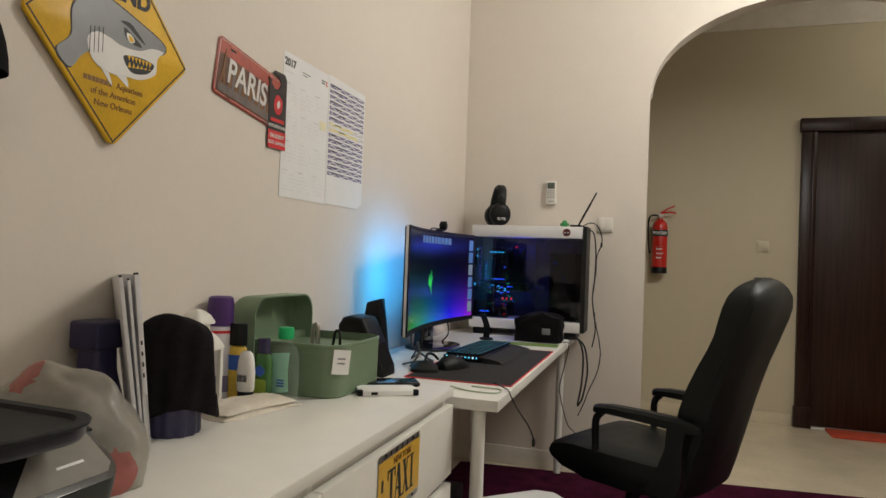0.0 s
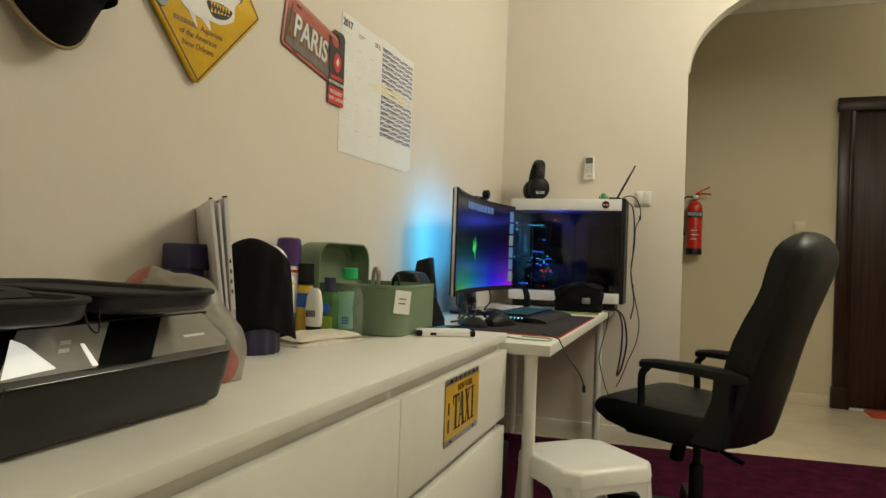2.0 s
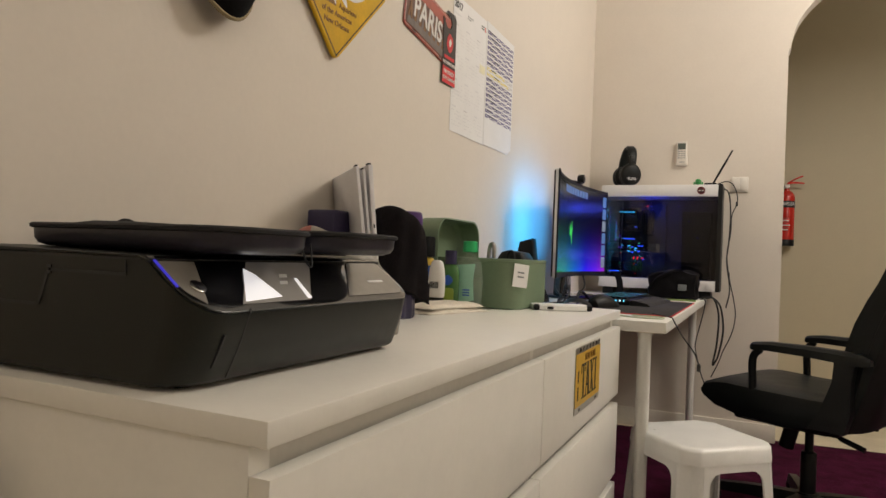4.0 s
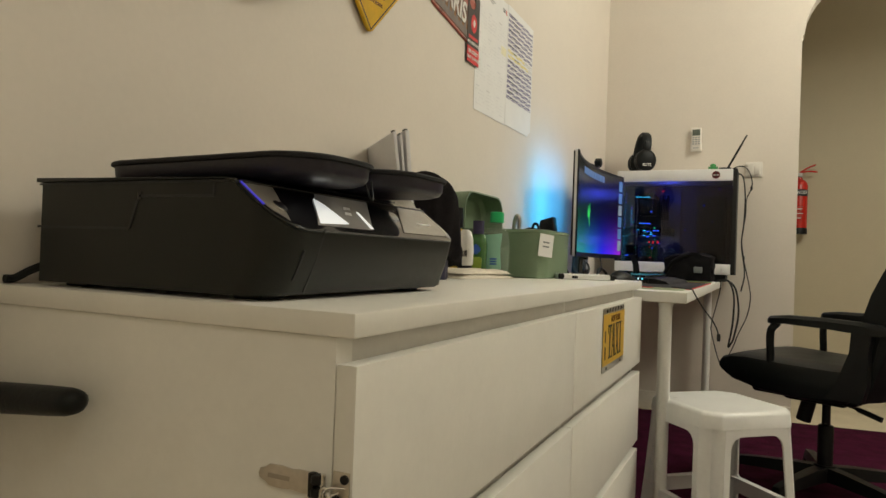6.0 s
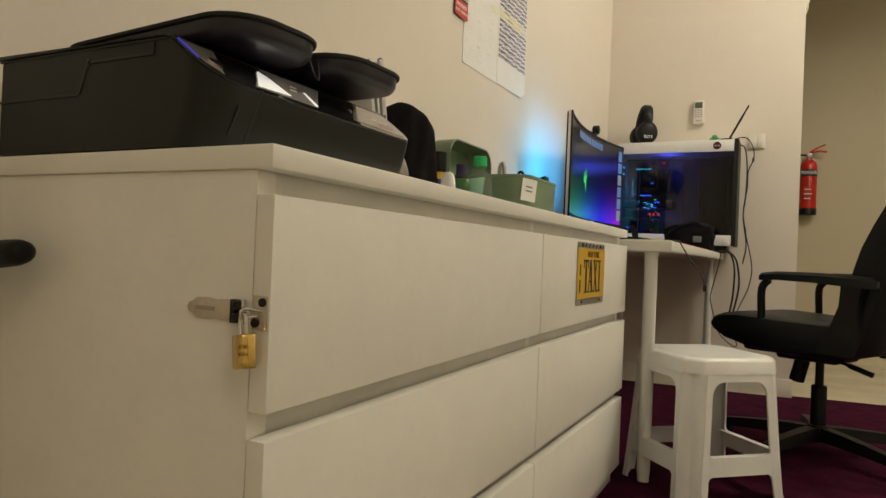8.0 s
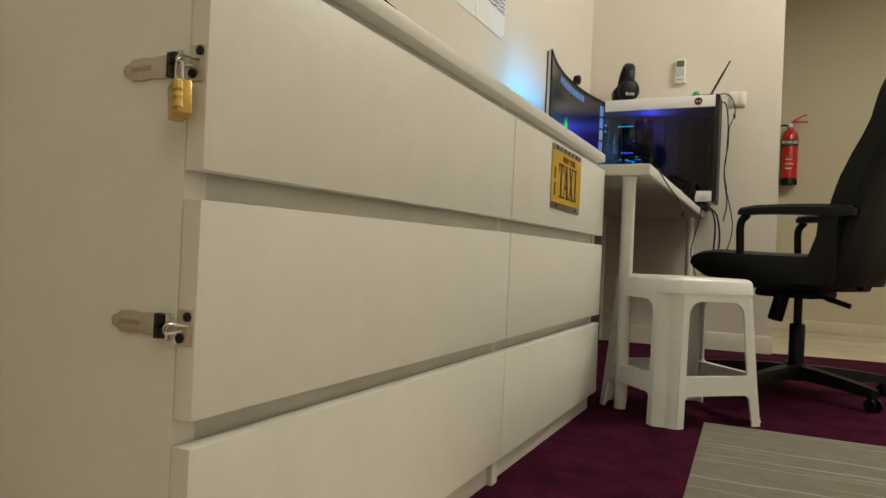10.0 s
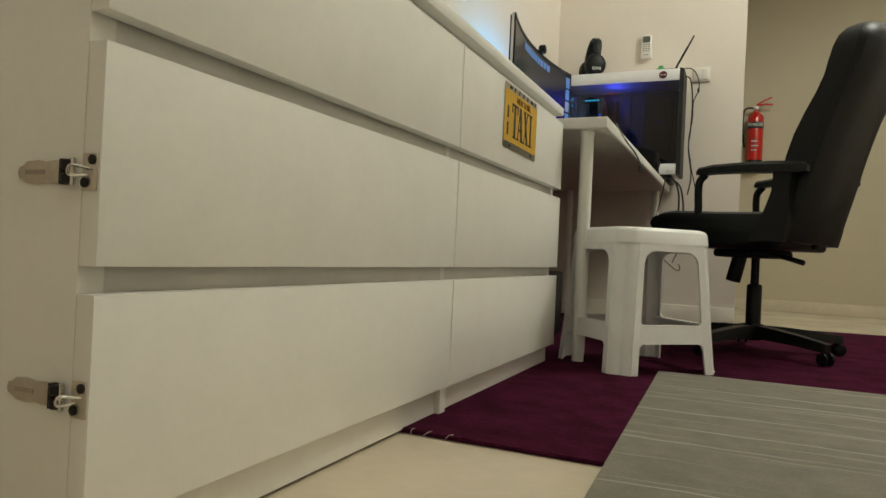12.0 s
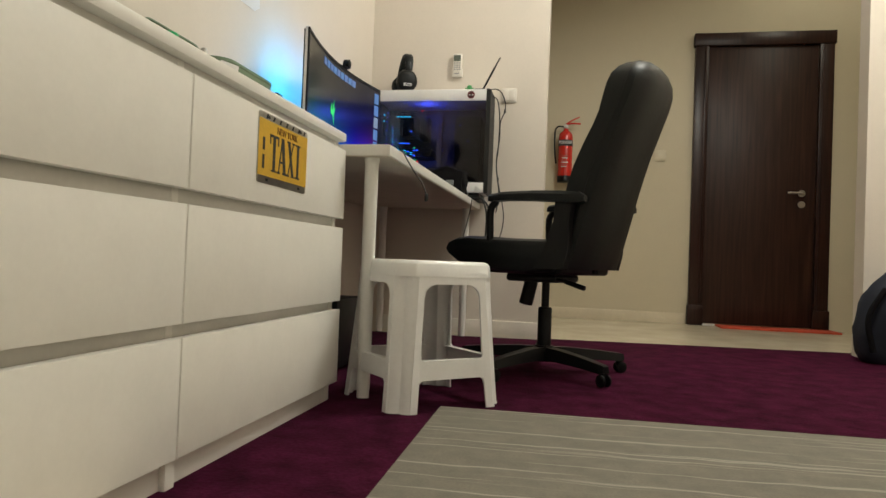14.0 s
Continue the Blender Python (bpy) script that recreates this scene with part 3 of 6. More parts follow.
# ---- on the west wall ----
def on_wall(y, z, x=0.0, tilt=0.0):
    """A frame on the west wall: its x runs along the wall, its y up, its z out of the wall."""
    return Matrix.Translation((WX + x, y, z)) @ Matrix(((0, 0, 1, 0), (1, 0, 0, 0), (0, 1, 0, 0), (0, 0, 0, 1))) @ Matrix.Rotation(radians(tilt), 4, "Z")


def flat_thing(name, m, label, category, group=""):
    ob = new(name)
    ob.empty_display_size = 0.05
    ob.matrix_basis = m
    return tagged(ob, label, category, group)


def flat(pts, z, h=0.0006, bev=0.0):
    return prism(pts, "z", z, z + h, bev)


def rect(x0, x1, y0, y1, r=0.0):
    if not r:
        return [(x0, y0), (x1, y0), (x1, y1), (x0, y1)]
    return [(p[0], p[1]) for p in rounded(((x0 + x1) / 2, (y0 + y1) / 2, 0), x1 - x0, y1 - y0, r, 4)]


def spline(pts, k=6):
    out, n = [], len(pts)
    for i in range(n):
        a, b, c, d = (Vector((*pts[(i + j) % n], 0)) for j in (-1, 0, 1, 2))
        for s in range(k):
            t = s / k
            q = 0.5 * (2 * b + (c - a) * t + (2 * a - 5 * b + 4 * c - d) * t * t + (3 * b - a - 3 * c + d) * t ** 3)
            out.append((q.x, q.y))
    return out


GREY = mat("sign_grey", (0.20, 0.21, 0.22), 0.35, var=0.03, bump=0.0, coat=0.3)
SIGNWHITE = mat("sign_white", (0.72, 0.70, 0.68), 0.35, var=0.02, bump=0.0, coat=0.3)
BROWNINK = mat("brown_ink", (0.22, 0.10, 0.01), 0.5, var=0.03, bump=0.0)
sg = flat_thing("warning_sign", on_wall(0.829, 1.573, 0.006, 45), "yellow enamel diamond sign with a grey fish and black border", "sign")
S = 0.155
pn = part("panel", flat(rect(-S, S, -S, S, 0.018), 0.0, 0.010, 0.003), YELLOW, sg)
for a, b, c, d in ((-S + 0.006, S - 0.006, S - 0.010, S - 0.007), (-S + 0.006, S - 0.006, -S + 0.007, -S + 0.010), (-S + 0.007, -S + 0.010, -S + 0.010, S - 0.010), (S - 0.010, S - 0.007, -S + 0.010, S - 0.010)):
    part("border_line", flat(rect(a, b, c, d), 0.0102, 0.0006), INK, pn)
un = Matrix.Rotation(radians(-45), 4, "Z")
fu = un @ Matrix.Translation((-0.026, 0.004, 0)) @ Matrix.Diagonal((0.96, 1, 1, 1))
fish = spline([(-0.122, -0.062), (-0.090, -0.026), (-0.088, 0.03), (-0.042, 0.078), (0.014, 0.072), (0.097, 0.052), (0.153, 0.036), (0.173, 0.022), (0.160, 0.004), (0.097, -0.010), (0.03, -0.028), (-0.035, -0.042), (-0.062, -0.058), (-0.090, -0.088)])
grow = [(p[0] * 1.025 - 0.0004, p[1] * 1.045 + 0.0006) for p in fish]
part("fish_outline", flat(grow, 0.0102, 0.0004), INK, pn, "dark outline", fu)
part("fish_shape", flat(fish, 0.0107, 0.0006), GREY, pn, "grey fish shape", fu)
belly = spline([(-0.052, -0.022), (-0.035, -0.060), (0.010, -0.074), (0.055, -0.070), (0.100, -0.066), (0.142, -0.044), (0.146, -0.020), (0.150, -0.004), (0.166, 0.012), (0.130, 0.010), (0.09, -0.006), (0.04, -0.010), (0.0, -0.002), (-0.03, -0.002)])
part("belly_shape", flat(belly, 0.0114, 0.0005), SIGNWHITE, pn, "white belly shape", fu)
part("mouth_shape", flat(spline([(0.045, -0.030), (0.075, -0.022), (0.110, -0.020), (0.137, -0.026), (0.118, -0.048), (0.080, -0.058), (0.060, -0.052)]), 0.0120, 0.0004), INK, pn, "dark mouth shape", fu)
for k in range(7):
    x = 0.056 + 0.0105 * k
    part("tooth_shape", flat([(x, -0.0245 + 0.0004 * k), (x + 0.009, -0.0235 + 0.0003 * k), (x + 0.005, -0.0345)], 0.0126, 0.0003), YELLOW, pn, "", fu)
for k in range(6):
    x = 0.058 + 0.012 * k
    part("tooth_shape", flat([(x, -0.050 + 0.002 * k), (x + 0.009, -0.048 + 0.002 * k), (x + 0.005, -0.036)], 0.0125, 0.0003), YELLOW, pn, "", fu)
part("eye_shape", flat(spline([(0.045, 0.030), (0.075, 0.018), (0.098, 0.004), (0.075, 0.002), (0.052, 0.010)]), 0.0114, 0.0004), INK, pn, "dark eye shape", fu)
part("eye_white", flat(spline([(0.052, 0.021), (0.066, 0.020), (0.076, 0.010), (0.066, 0.003), (0.055, 0.009)]), 0.0116, 0.0003), SIGNWHITE, pn, "", fu)
part("eye_spot", flat(spline([(0.060, 0.018), (0.072, 0.013), (0.070, 0.006), (0.060, 0.008)]), 0.0119, 0.0003), YELLOW, pn, "", fu)
part("fin_shape", flat(spline([(-0.020, -0.060), (0.005, -0.070), (0.018, -0.098), (-0.003, -0.080)]), 0.0104, 0.0005), SIGNWHITE, pn, "white fin shape", fu)
for i in range(4):
    part("gill_bar", flat(rect(-0.046 + 0.011 * i, -0.0445 + 0.011 * i, -0.048 + 0.003 * i, 0.004 + 0.003 * i), 0.0120, 0.0003), INK, pn, "", fu)
part("fin_shape", flat(spline([(0.018, -0.066), (0.050, -0.062), (0.064, -0.090), (0.042, -0.080)]), 0.0104, 0.0005), SIGNWHITE, pn, "white fin shape", fu)
part("brow_shape", flat(spline([(0.034, 0.040), (0.060, 0.044), (0.085, 0.030), (0.108, 0.012), (0.082, 0.022), (0.058, 0.034)]), 0.0115, 0.0004), INK, pn, "", fu)
text("END", 0.052, un @ pose(0.036, 0.104, 0.0105), INK, pn, bold=0.002)
for j in range(7):
    part("print_bar", flat(rect(-0.080 + 0.0105 * j, -0.0715 + 0.0105 * j, -0.097, -0.087), 0.0102, 0.0006), BROWNINK, pn, "", un)
text("Aquarium", 0.0185, un @ pose(0.040, -0.092, 0.0105), BROWNINK, pn)
text("of the Americas", 0.0185, un @ pose(-0.002, -0.114, 0.0105), BROWNINK, pn)
text("New Orleans", 0.0185, un @ pose(-0.002, -0.136, 0.0105), BROWNINK, pn)

PLATE_RED = mat("plate_red", (0.36, 0.06, 0.035), 0.4, var=0.10, bump=0.05, size=0.01, stain=0.2)
PLATE_DARK = mat("plate_dusk", (0.13, 0.055, 0.035), 0.4, var=0.25, bump=0.03, size=0.02, stain=0.3)
PLATE_PALE = mat("plate_pale", (0.62, 0.42, 0.38), 0.4, var=0.1, bump=0.0)
PLATE_GREY = mat("plate_grey", (0.16, 0.13, 0.12), 0.4, var=0.2, bump=0.03, size=0.02)
TOWER = mat("tower_brown", (0.22, 0.10, 0.03), 0.5, var=0.1, bump=0.0)
pp = flat_thing("souvenir_plate", on_wall(1.317, 1.606, 0.002, -8.4), "red and dusky souvenir plate lettered in white", "plate")
body = part("panel", flat(rect(-0.152, 0.152, -0.077, 0.077, 0.014), 0.0, 0.003, 0.001), PLATE_RED, pp)
part("dusk_field", flat(rect(-0.143, 0.143, -0.066, 0.035, 0.008), 0.0032, 0.0005), PLATE_DARK, body)
for a0, a1, b0, b1 in ((-0.142, 0.142, 0.0695, 0.0715), (-0.142, 0.142, -0.0715, -0.0695), (-0.1465, -0.1445, -0.066, 0.066), (0.1445, 0.1465, -0.066, 0.066)):
    part("border_line", flat(rect(a0, a1, b0, b1), 0.0032, 0.0004), PLATE_PALE, body, "pale border line")
skyline = random.Random(11)
for k in range(15):
    x = -0.096 + 0.0155 * k
    part("skyline_shape", flat(rect(x, x + 0.013, -0.044, -0.016 + skyline.uniform(0, 0.040)), 0.0038, 0.0003 + 0.00002 * (k % 3)), PLATE_GREY if k % 2 else TOWER, body)
part("road_field", flat(rect(-0.135, 0.135, -0.064, -0.042, 0.004), 0.0040, 0.0004), PLATE_GREY, body)
part("tower_shape", flat([(-0.135, -0.045), (-0.127, -0.045), (-0.122, -0.02), (-0.117, -0.045), (-0.109, -0.045), (-0.118, 0.0), (-0.1205, 0.05), (-0.1235, 0.05), (-0.126, 0.0)], 0.0046, 0.0006), TOWER, body, "brown tower shape")
text("PARIS", 0.090, pose(-0.012, -0.002, 0.0048), SIGNWHITE, body, bold=0.0016, squash=0.84)
for x in (-0.09, 0.09):
    part("bolt_hole", flat(rect(x - 0.012, x + 0.012, 0.056, 0.062, 0.003), 0.0032, 0.0004), INK, body)
    part("bolt_hole", flat(rect(x - 0.012, x + 0.012, -0.074, -0.068, 0.003), 0.0032, 0.0004), INK, body)

CARD_RED = mat("card_red", (0.60, 0.02, 0.025), 0.45, var=0.04, bump=0.0)
CARD_BLACK = mat("card_black", (0.022, 0.016, 0.016), 0.45, var=0.1, bump=0.0)
fl = flat_thing("door_hanger", on_wall(1.456, 1.569, 0.0062, 0.5), "black and red printed door hanger card", "card")
outline = [(-0.047, -0.113), (0.047, -0.113), (0.047, 0.10), (0.035, 0.113), (-0.020, 0.113), (-0.028, 0.104), (0.005, 0.098), (0.016, 0.080), (0.004, 0.062), (-0.018, 0.060), (-0.036, 0.075), (-0.047, 0.088)]
cb = part("card", flat(outline, 0.0, 0.0012), CARD_BLACK, fl)
part("red_field", flat(rect(-0.047, 0.047, -0.113, -0.062), 0.0013, 0.0004), CARD_RED, cb)
part("emblem_shape", flat(spline([(0.0, 0.045), (0.024, 0.03), (0.02, 0.0), (0.0, -0.014), (-0.02, 0.004), (-0.016, 0.032)]), 0.0013, 0.0005), CARD_RED, cb, "red shield shape")
part("emblem_mark", flat(spline([(0.004, 0.03), (0.012, 0.018), (0.002, 0.004), (-0.006, 0.016)]), 0.0019, 0.0004), SIGNWHITE, cb, "white curl shape")
part("print_bar", flat(rect(-0.036, 0.036, -0.036, -0.026), 0.0013, 0.0004), CARD_RED, cb)
text("MOTHERBOARD", 0.0125, pose(0, -0.049, 0.0014), SIGNWHITE, cb, bold=0.0003)
text("I'M SORRY", 0.0165, pose(0, -0.078, 0.0018), SIGNWHITE, cb, bold=0.0004)
text("BUSY GAMING", 0.0135, pose(0, -0.097, 0.0018), SIGNWHITE, cb, bold=0.0004)

FAINT = mat("faint_print", (0.69, 0.68, 0.69), 0.8, var=0.05, bump=0.0)
PALEROW = mat("pale_row", (0.62, 0.60, 0.60), 0.8, var=0.05, bump=0.0)
LILAC = mat("lilac_print", (0.20, 0.18, 0.30), 0.8, var=0.12, bump=0.0)
HILITE = mat("highlighter", (0.80, 0.68, 0.24), 0.8, var=0.03, bump=0.0)
rng = random.Random(4)
cal = flat_thing("calendar_sheet", on_wall(1.637, 1.54, 0.001, 0), "white wall calendar sheet with faint month grids", "calendar")
c1 = part("sheet", flat(rect(-0.148, 0.148, -0.22, 0.22), 0.0, 0.0008), PAPER, cal)
text("2017", 0.032, pose(-0.110, 0.190, 0.0010), INK, c1, bold=0.0008)
part("print_bar", flat(rect(-0.138, -0.085, 0.160, 0.163), 0.0009, 0.0003), FAINT, c1)
for k in range(2):
    part("print_bar", flat(rect(-0.035, 0.015 - 0.02 * k, 0.180 - 0.008 * k, 0.183 - 0.008 * k), 0.0009, 0.0003), GREY, c1)
    part("print_bar", flat(rect(0.090, 0.115, 0.188 - 0.008 * k, 0.192 - 0.008 * k), 0.0009, 0.0003), INK, c1)
part("logo_shape", flat(spline([(0.121, 0.192), (0.130, 0.193), (0.127, 0.184), (0.133, 0.179), (0.124, 0.176), (0.122, 0.184)]), 0.0009, 0.0004), CARD_RED, c1, "small dark red logo shape")
for r in range(4):
    for c in range(3):
        x0, y0 = -0.135 + 0.093 * c, 0.125 - 0.088 * r
        part("month_title", flat(rect(x0, x0 + 0.03, y0, y0 + 0.004), 0.0009, 0.0003), PALEROW if rng.random() < 0.4 else FAINT, c1)
        grid = None
        for i in range(5):
            for j in range(7):
                if rng.random() < 0.75:
                    px, py = x0 + 0.0115 * j, y0 - 0.012 - 0.0115 * i
                    grid = prism(rect(px, px + 0.005, py, py + 0.003), "z", 0.0009, 0.0012, bm=grid)
        part("day_marks", grid, FAINT, c1)
part("highlight", flat(rect(0.085, 0.135, 0.025, 0.055), 0.0009, 0.0002), mat("pale_yellow", (0.80, 0.76, 0.55), 0.8, bump=0.0), c1)
pl2 = flat_thing("planner_sheet", on_wall(1.926, 1.545, 0.002, 0), "white printed planner sheet with wavy lilac rows", "paper")
c2 = part("sheet", flat([(-0.147, -0.222), (0.11, -0.222), (0.135, -0.205), (0.147, -0.20), (0.147, 0.215), (-0.147, 0.220)], 0.0, 0.0008), PAPER, pl2)
for r in range(17):
    y = 0.185 - 0.0188 * r
    part("row_band", flat(rect(-0.138, 0.138, y - 0.0062, y + 0.0062), 0.0009, 0.0003), LILAC if r not in (7, 8) else PALEROW, c2)
    if r in (7, 8):
        part("highlight", flat(rect(-0.135, 0.05 if r == 7 else 0.09, y - 0.005, y + 0.005), 0.0013, 0.0002), HILITE, c2)
    zig = [(-0.130 + 0.262 * i / 30, y - 0.001 + 0.0042 * math.sin(i * 0.78 + r * 1.7) + 0.0016 * math.sin(i * 2.1 + r)) for i in range(31)]
    part("scribble_line", prism([(p[0], p[1] + 0.0017) for p in zig] + [(p[0], p[1] - 0.0017) for p in zig[::-1]], "z", 0.0016, 0.0018), PAPER, c2)
    x = -0.128 + 0.03 * (r % 3)
    part("word_bar", flat(rect(x, x + 0.05, y + 0.001, y + 0.004), 0.0019, 0.0002), INK, c2)

# cap hung by its crown, bill downwards
TAN = mat("tan_canvas", (0.32, 0.25, 0.14), 0.9, var=0.1, bump=0.4, size=0.004)
cp = thing("baseball_cap", (WX, 0.462, 1.40), "black baseball cap with tan trim hung on the wall", "cap")
rings = []
for i in range(10):
    a = i / 9 * math.pi / 2
    rings.append([(0.005 + 0.105 * math.sin(a) * max(0, math.cos(th)) ** 0.8 + 0.001 * k, 0.094 * math.sin(th) * (0.25 + 0.75 * math.sin(a)), 0.02 + 0.15 * math.cos(a)) for k, th in enumerate([-math.pi / 2 + math.pi * j / 16 for j in range(17)])])
part("crown", loft(rings, closed=False, caps=False), BLACK_SOFT, cp)


def bill(off, grow):
    top, low = [], []
    for j in range(17):
        th = -math.pi / 2 + math.pi * j / 16
        c, s = math.cos(th), math.sin(th)
        top.append((0.006 + 0.100 * max(c, 0.0) ** 0.8 + off, 0.091 * s, 0.034))
        low.append((0.014 + 0.040 * max(c, 0) ** 0.9 + off, (0.086 + grow) * s * (1 - 0.36 * c) - 0.006 * c, 0.022 - (0.098 + grow) * max(c, 0) ** 0.7))
    return top, low


t0, l0 = bill(0.0, 0.0)
t1, l1 = bill(-0.004, 0.002)
part("bill", loft([t0, l0, l1, t1], closed=False, caps=False), BLACK_SOFT, cp)
part("bill_trim", tube([Vector(p) for p in l1[1:-1]], 0.0045, 6, 0), TAN, cp, "tan canvas edging")
t2, l2 = bill(-0.006, -0.003)
part("bill_lining", loft([t2, l2], closed=False, caps=False), TAN, cp, "tan lining")

# ---- on the arch wall and in the hall ----
SWITCH = mat("switch_white", (0.74, 0.70, 0.64), 0.35, var=0.01, bump=0.0)
sw = thing("light_switch", (0.765, 3.4995, 1.365), "white two-rocker light switch plate", "light switch")
part("plate", bx(-0.042, 0.042, -0.009, 0, -0.040, 0.040, 0.003), SWITCH, sw)
for s in (-1, 1):
    part("rocker", bx(-0.0325 + (0.033 if s > 0 else 0), -0.0005 + (0.033 if s > 0 else 0), -0.014, -0.0092, -0.030, 0.030, 0.002), SWITCH, sw)
hs = thing("light_switch", (1.80, 5.2995, 1.325), "cream light switch plate on the hallway wall", "light switch")
# plastic toned close to the hall wall colour
HSW = mat("hall_toned_plastic", (0.62, 0.55, 0.41), 0.45, var=0.03, bump=0.02, size=0.01)
part("plate", bx(-0.043, 0.043, -0.009, 0, -0.043, 0.043, 0.003), HSW, hs)
part("rocker", bx(-0.033, 0.033, -0.013, -0.0092, -0.033, 0.033, 0.002), HSW, hs)
LCD = mat("lcd_grey", (0.10, 0.12, 0.10), 0.25, var=0.03, bump=0.0)
BTN = mat("grey_button", (0.30, 0.30, 0.31), 0.5, var=0.02, bump=0.0)
rc = thing("remote_control", (0.465, 3.4995, 1.538), "white air-conditioner remote in a wall holder", "remote control")
part("holder", bx(-0.030, 0.030, -0.024, 0, -0.066, -0.015, 0.004), SWITCH, rc)
rb = part("body", bx(-0.0265, 0.0265, -0.026, -0.004, -0.060, 0.066, 0.005, 3), SWITCH, rc)
part("screen", bx(-0.020, 0.020, -0.0275, -0.0262, 0.022, 0.056, 0.0005), LCD, rb)
for i in range(4):
    for j in range(3):
        part("button", bx(-0.019 + 0.0145 * j, -0.009 + 0.0145 * j, -0.028, -0.0262, 0.008 - 0.012 * i, 0.014 - 0.012 * i, 0.0008), BTN, rb)
part("print_bar", bx(-0.014, 0.014, -0.0268, -0.0262, -0.050, -0.046, 0), GREY, rb)

ex = thing("fire_extinguisher", (1.056, 5.225, 1.095), "red powder fire extinguisher hung on the hallway wall", "fire extinguisher")
eb = part("cylinder", lathe([(0.050, 0.03), (0.057, 0.036), (0.057, 0.36), (0.052, 0.385), (0.038, 0.405), (0.020, 0.415), (0.018, 0.43)], n=28), RED, ex)
part("foot_ring", lathe([(0.056, 0.0), (0.059, 0.002), (0.059, 0.045), (0.0575, 0.047)], n=28), BLACK, ex, "black plastic foot")
part("label_band", lathe([(0.0576, 0.285), (0.0576, 0.335)], n=28), INK, eb, "black label band")
text("POWDER", 0.034, pose(0, -0.0595, 0.31, 90), SIGNWHITE, eb, bold=0.0006, squash=0.72)
for k in range(6):
    part("print_bar", bx(-0.026, 0.026 - 0.006 * (k % 3), -0.0588, -0.0574, 0.20 - 0.017 * k, 0.207 - 0.017 * k, 0), SIGNWHITE if k % 2 else PLATE_RED, eb)
part("valve", bx(-0.018, 0.018, -0.018, 0.018, 0.43, 0.462, 0.004), STEEL, ex, "metal valve block")
part("gauge", lathe([(0.014, -0.030), (0.014, -0.0182)], (0, 0, 0.448), 16, "y"), STEEL, ex)
part("handle", tube([(0.0, 0, 0.465), (0.05, 0, 0.475), (0.115, 0, 0.470)], 0.007, 8), RED, ex, "red carrying handle")
part("squeeze_lever", tube([(0.0, 0, 0.468), (0.05, 0, 0.50), (0.105, 0, 0.525)], 0.006, 8), RED, ex, "red squeeze lever")
part("hose", tube([(-0.018, 0, 0.448), (-0.06, 0, 0.45), (-0.085, 0, 0.42), (-0.088, 0, 0.32), (-0.082, 0, 0.22), (-0.072, 0.01, 0.15)], 0.0065, 10), BLACK, ex, "black rubber hose")
part("bracket", bx(-0.02, 0.02, 0.058, 0.0748, 0.22, 0.40, 0.002), STEEL, ex)

# ---- on the dresser: printer and open case ----
pr = thing("printer", (0, 0, 0.78), "black flatbed inkjet printer with glossy control panel", "printer")
# body: an upright block with rounded front corners, its front top edge cut off on a slant
def printer_plan(xf, z, r0=0.042, r1=0.030, y0=0.0215, y1=0.4485, x0=0.003):
    pts = [(x0, y1 - 0.006, z), (x0, y0 + 0.006, z), (x0 + 0.006, y0, z)]
    for k in range(9):
        a = radians(-90 + 90 * k / 8)
        pts.append((xf - r0 + r0 * math.cos(a), y0 + r0 + r0 * math.sin(a), z))
    for k in range(9):
        a = radians(90 * k / 8)
        pts.append((xf - r1 + r1 * math.cos(a), y1 - r1 + r1 * math.sin(a), z))
    return pts + [(x0 + 0.006, y1, z)]


SLANT_AT, SLANT_N = Vector((0.353, 0.235, 0.1015)), Vector((0.047, 0, 0.062)).normalized()
pbm = loft([printer_plan(x, z) for x, z in ((0.362, 0.006), (0.368, 0.010), (0.379, 0.040), (0.3855, 0.066), (0.388, 0.080), (0.388, 0.1285))])
bmesh.ops.recalc_face_normals(pbm, faces=pbm.faces)
cut = bmesh.ops.bisect_plane(pbm, geom=pbm.verts[:] + pbm.edges[:] + pbm.faces[:], plane_co=SLANT_AT, plane_no=SLANT_N, clear_outer=True)
rim_edges = [e for e in cut["geom_cut"] if isinstance(e, bmesh.types.BMEdge)]
bmesh.ops.holes_fill(pbm, edges=rim_edges, sides=0)
slant = [f for f in pbm.faces if f.normal.length and abs(f.calc_center_median().x - SLANT_AT.x) < 0.03 and all(abs((v.co - SLANT_AT).dot(SLANT_N)) < 0.0005 for v in f.verts)]
panel_line = [v.co.copy() for v in slant[0].verts]
body = part("body", pbm, PRINTER, pr)
part("lid", prism([(0.001, 0.1292), (0.001, 0.1345), (0.312, 0.1305), (0.326, 0.1270), (0.326, 0.1235), (0.314, 0.1290)], "y", 0.018, 0.452, 0.0015, 2), PRINTER, pr, "flat scanner lid")
for y in (0.020, 0.4495):
    part("lid_seam", bx(0.005, 0.316, y, y + 0.0008, 0.1255, 0.1275, 0), INK, body)
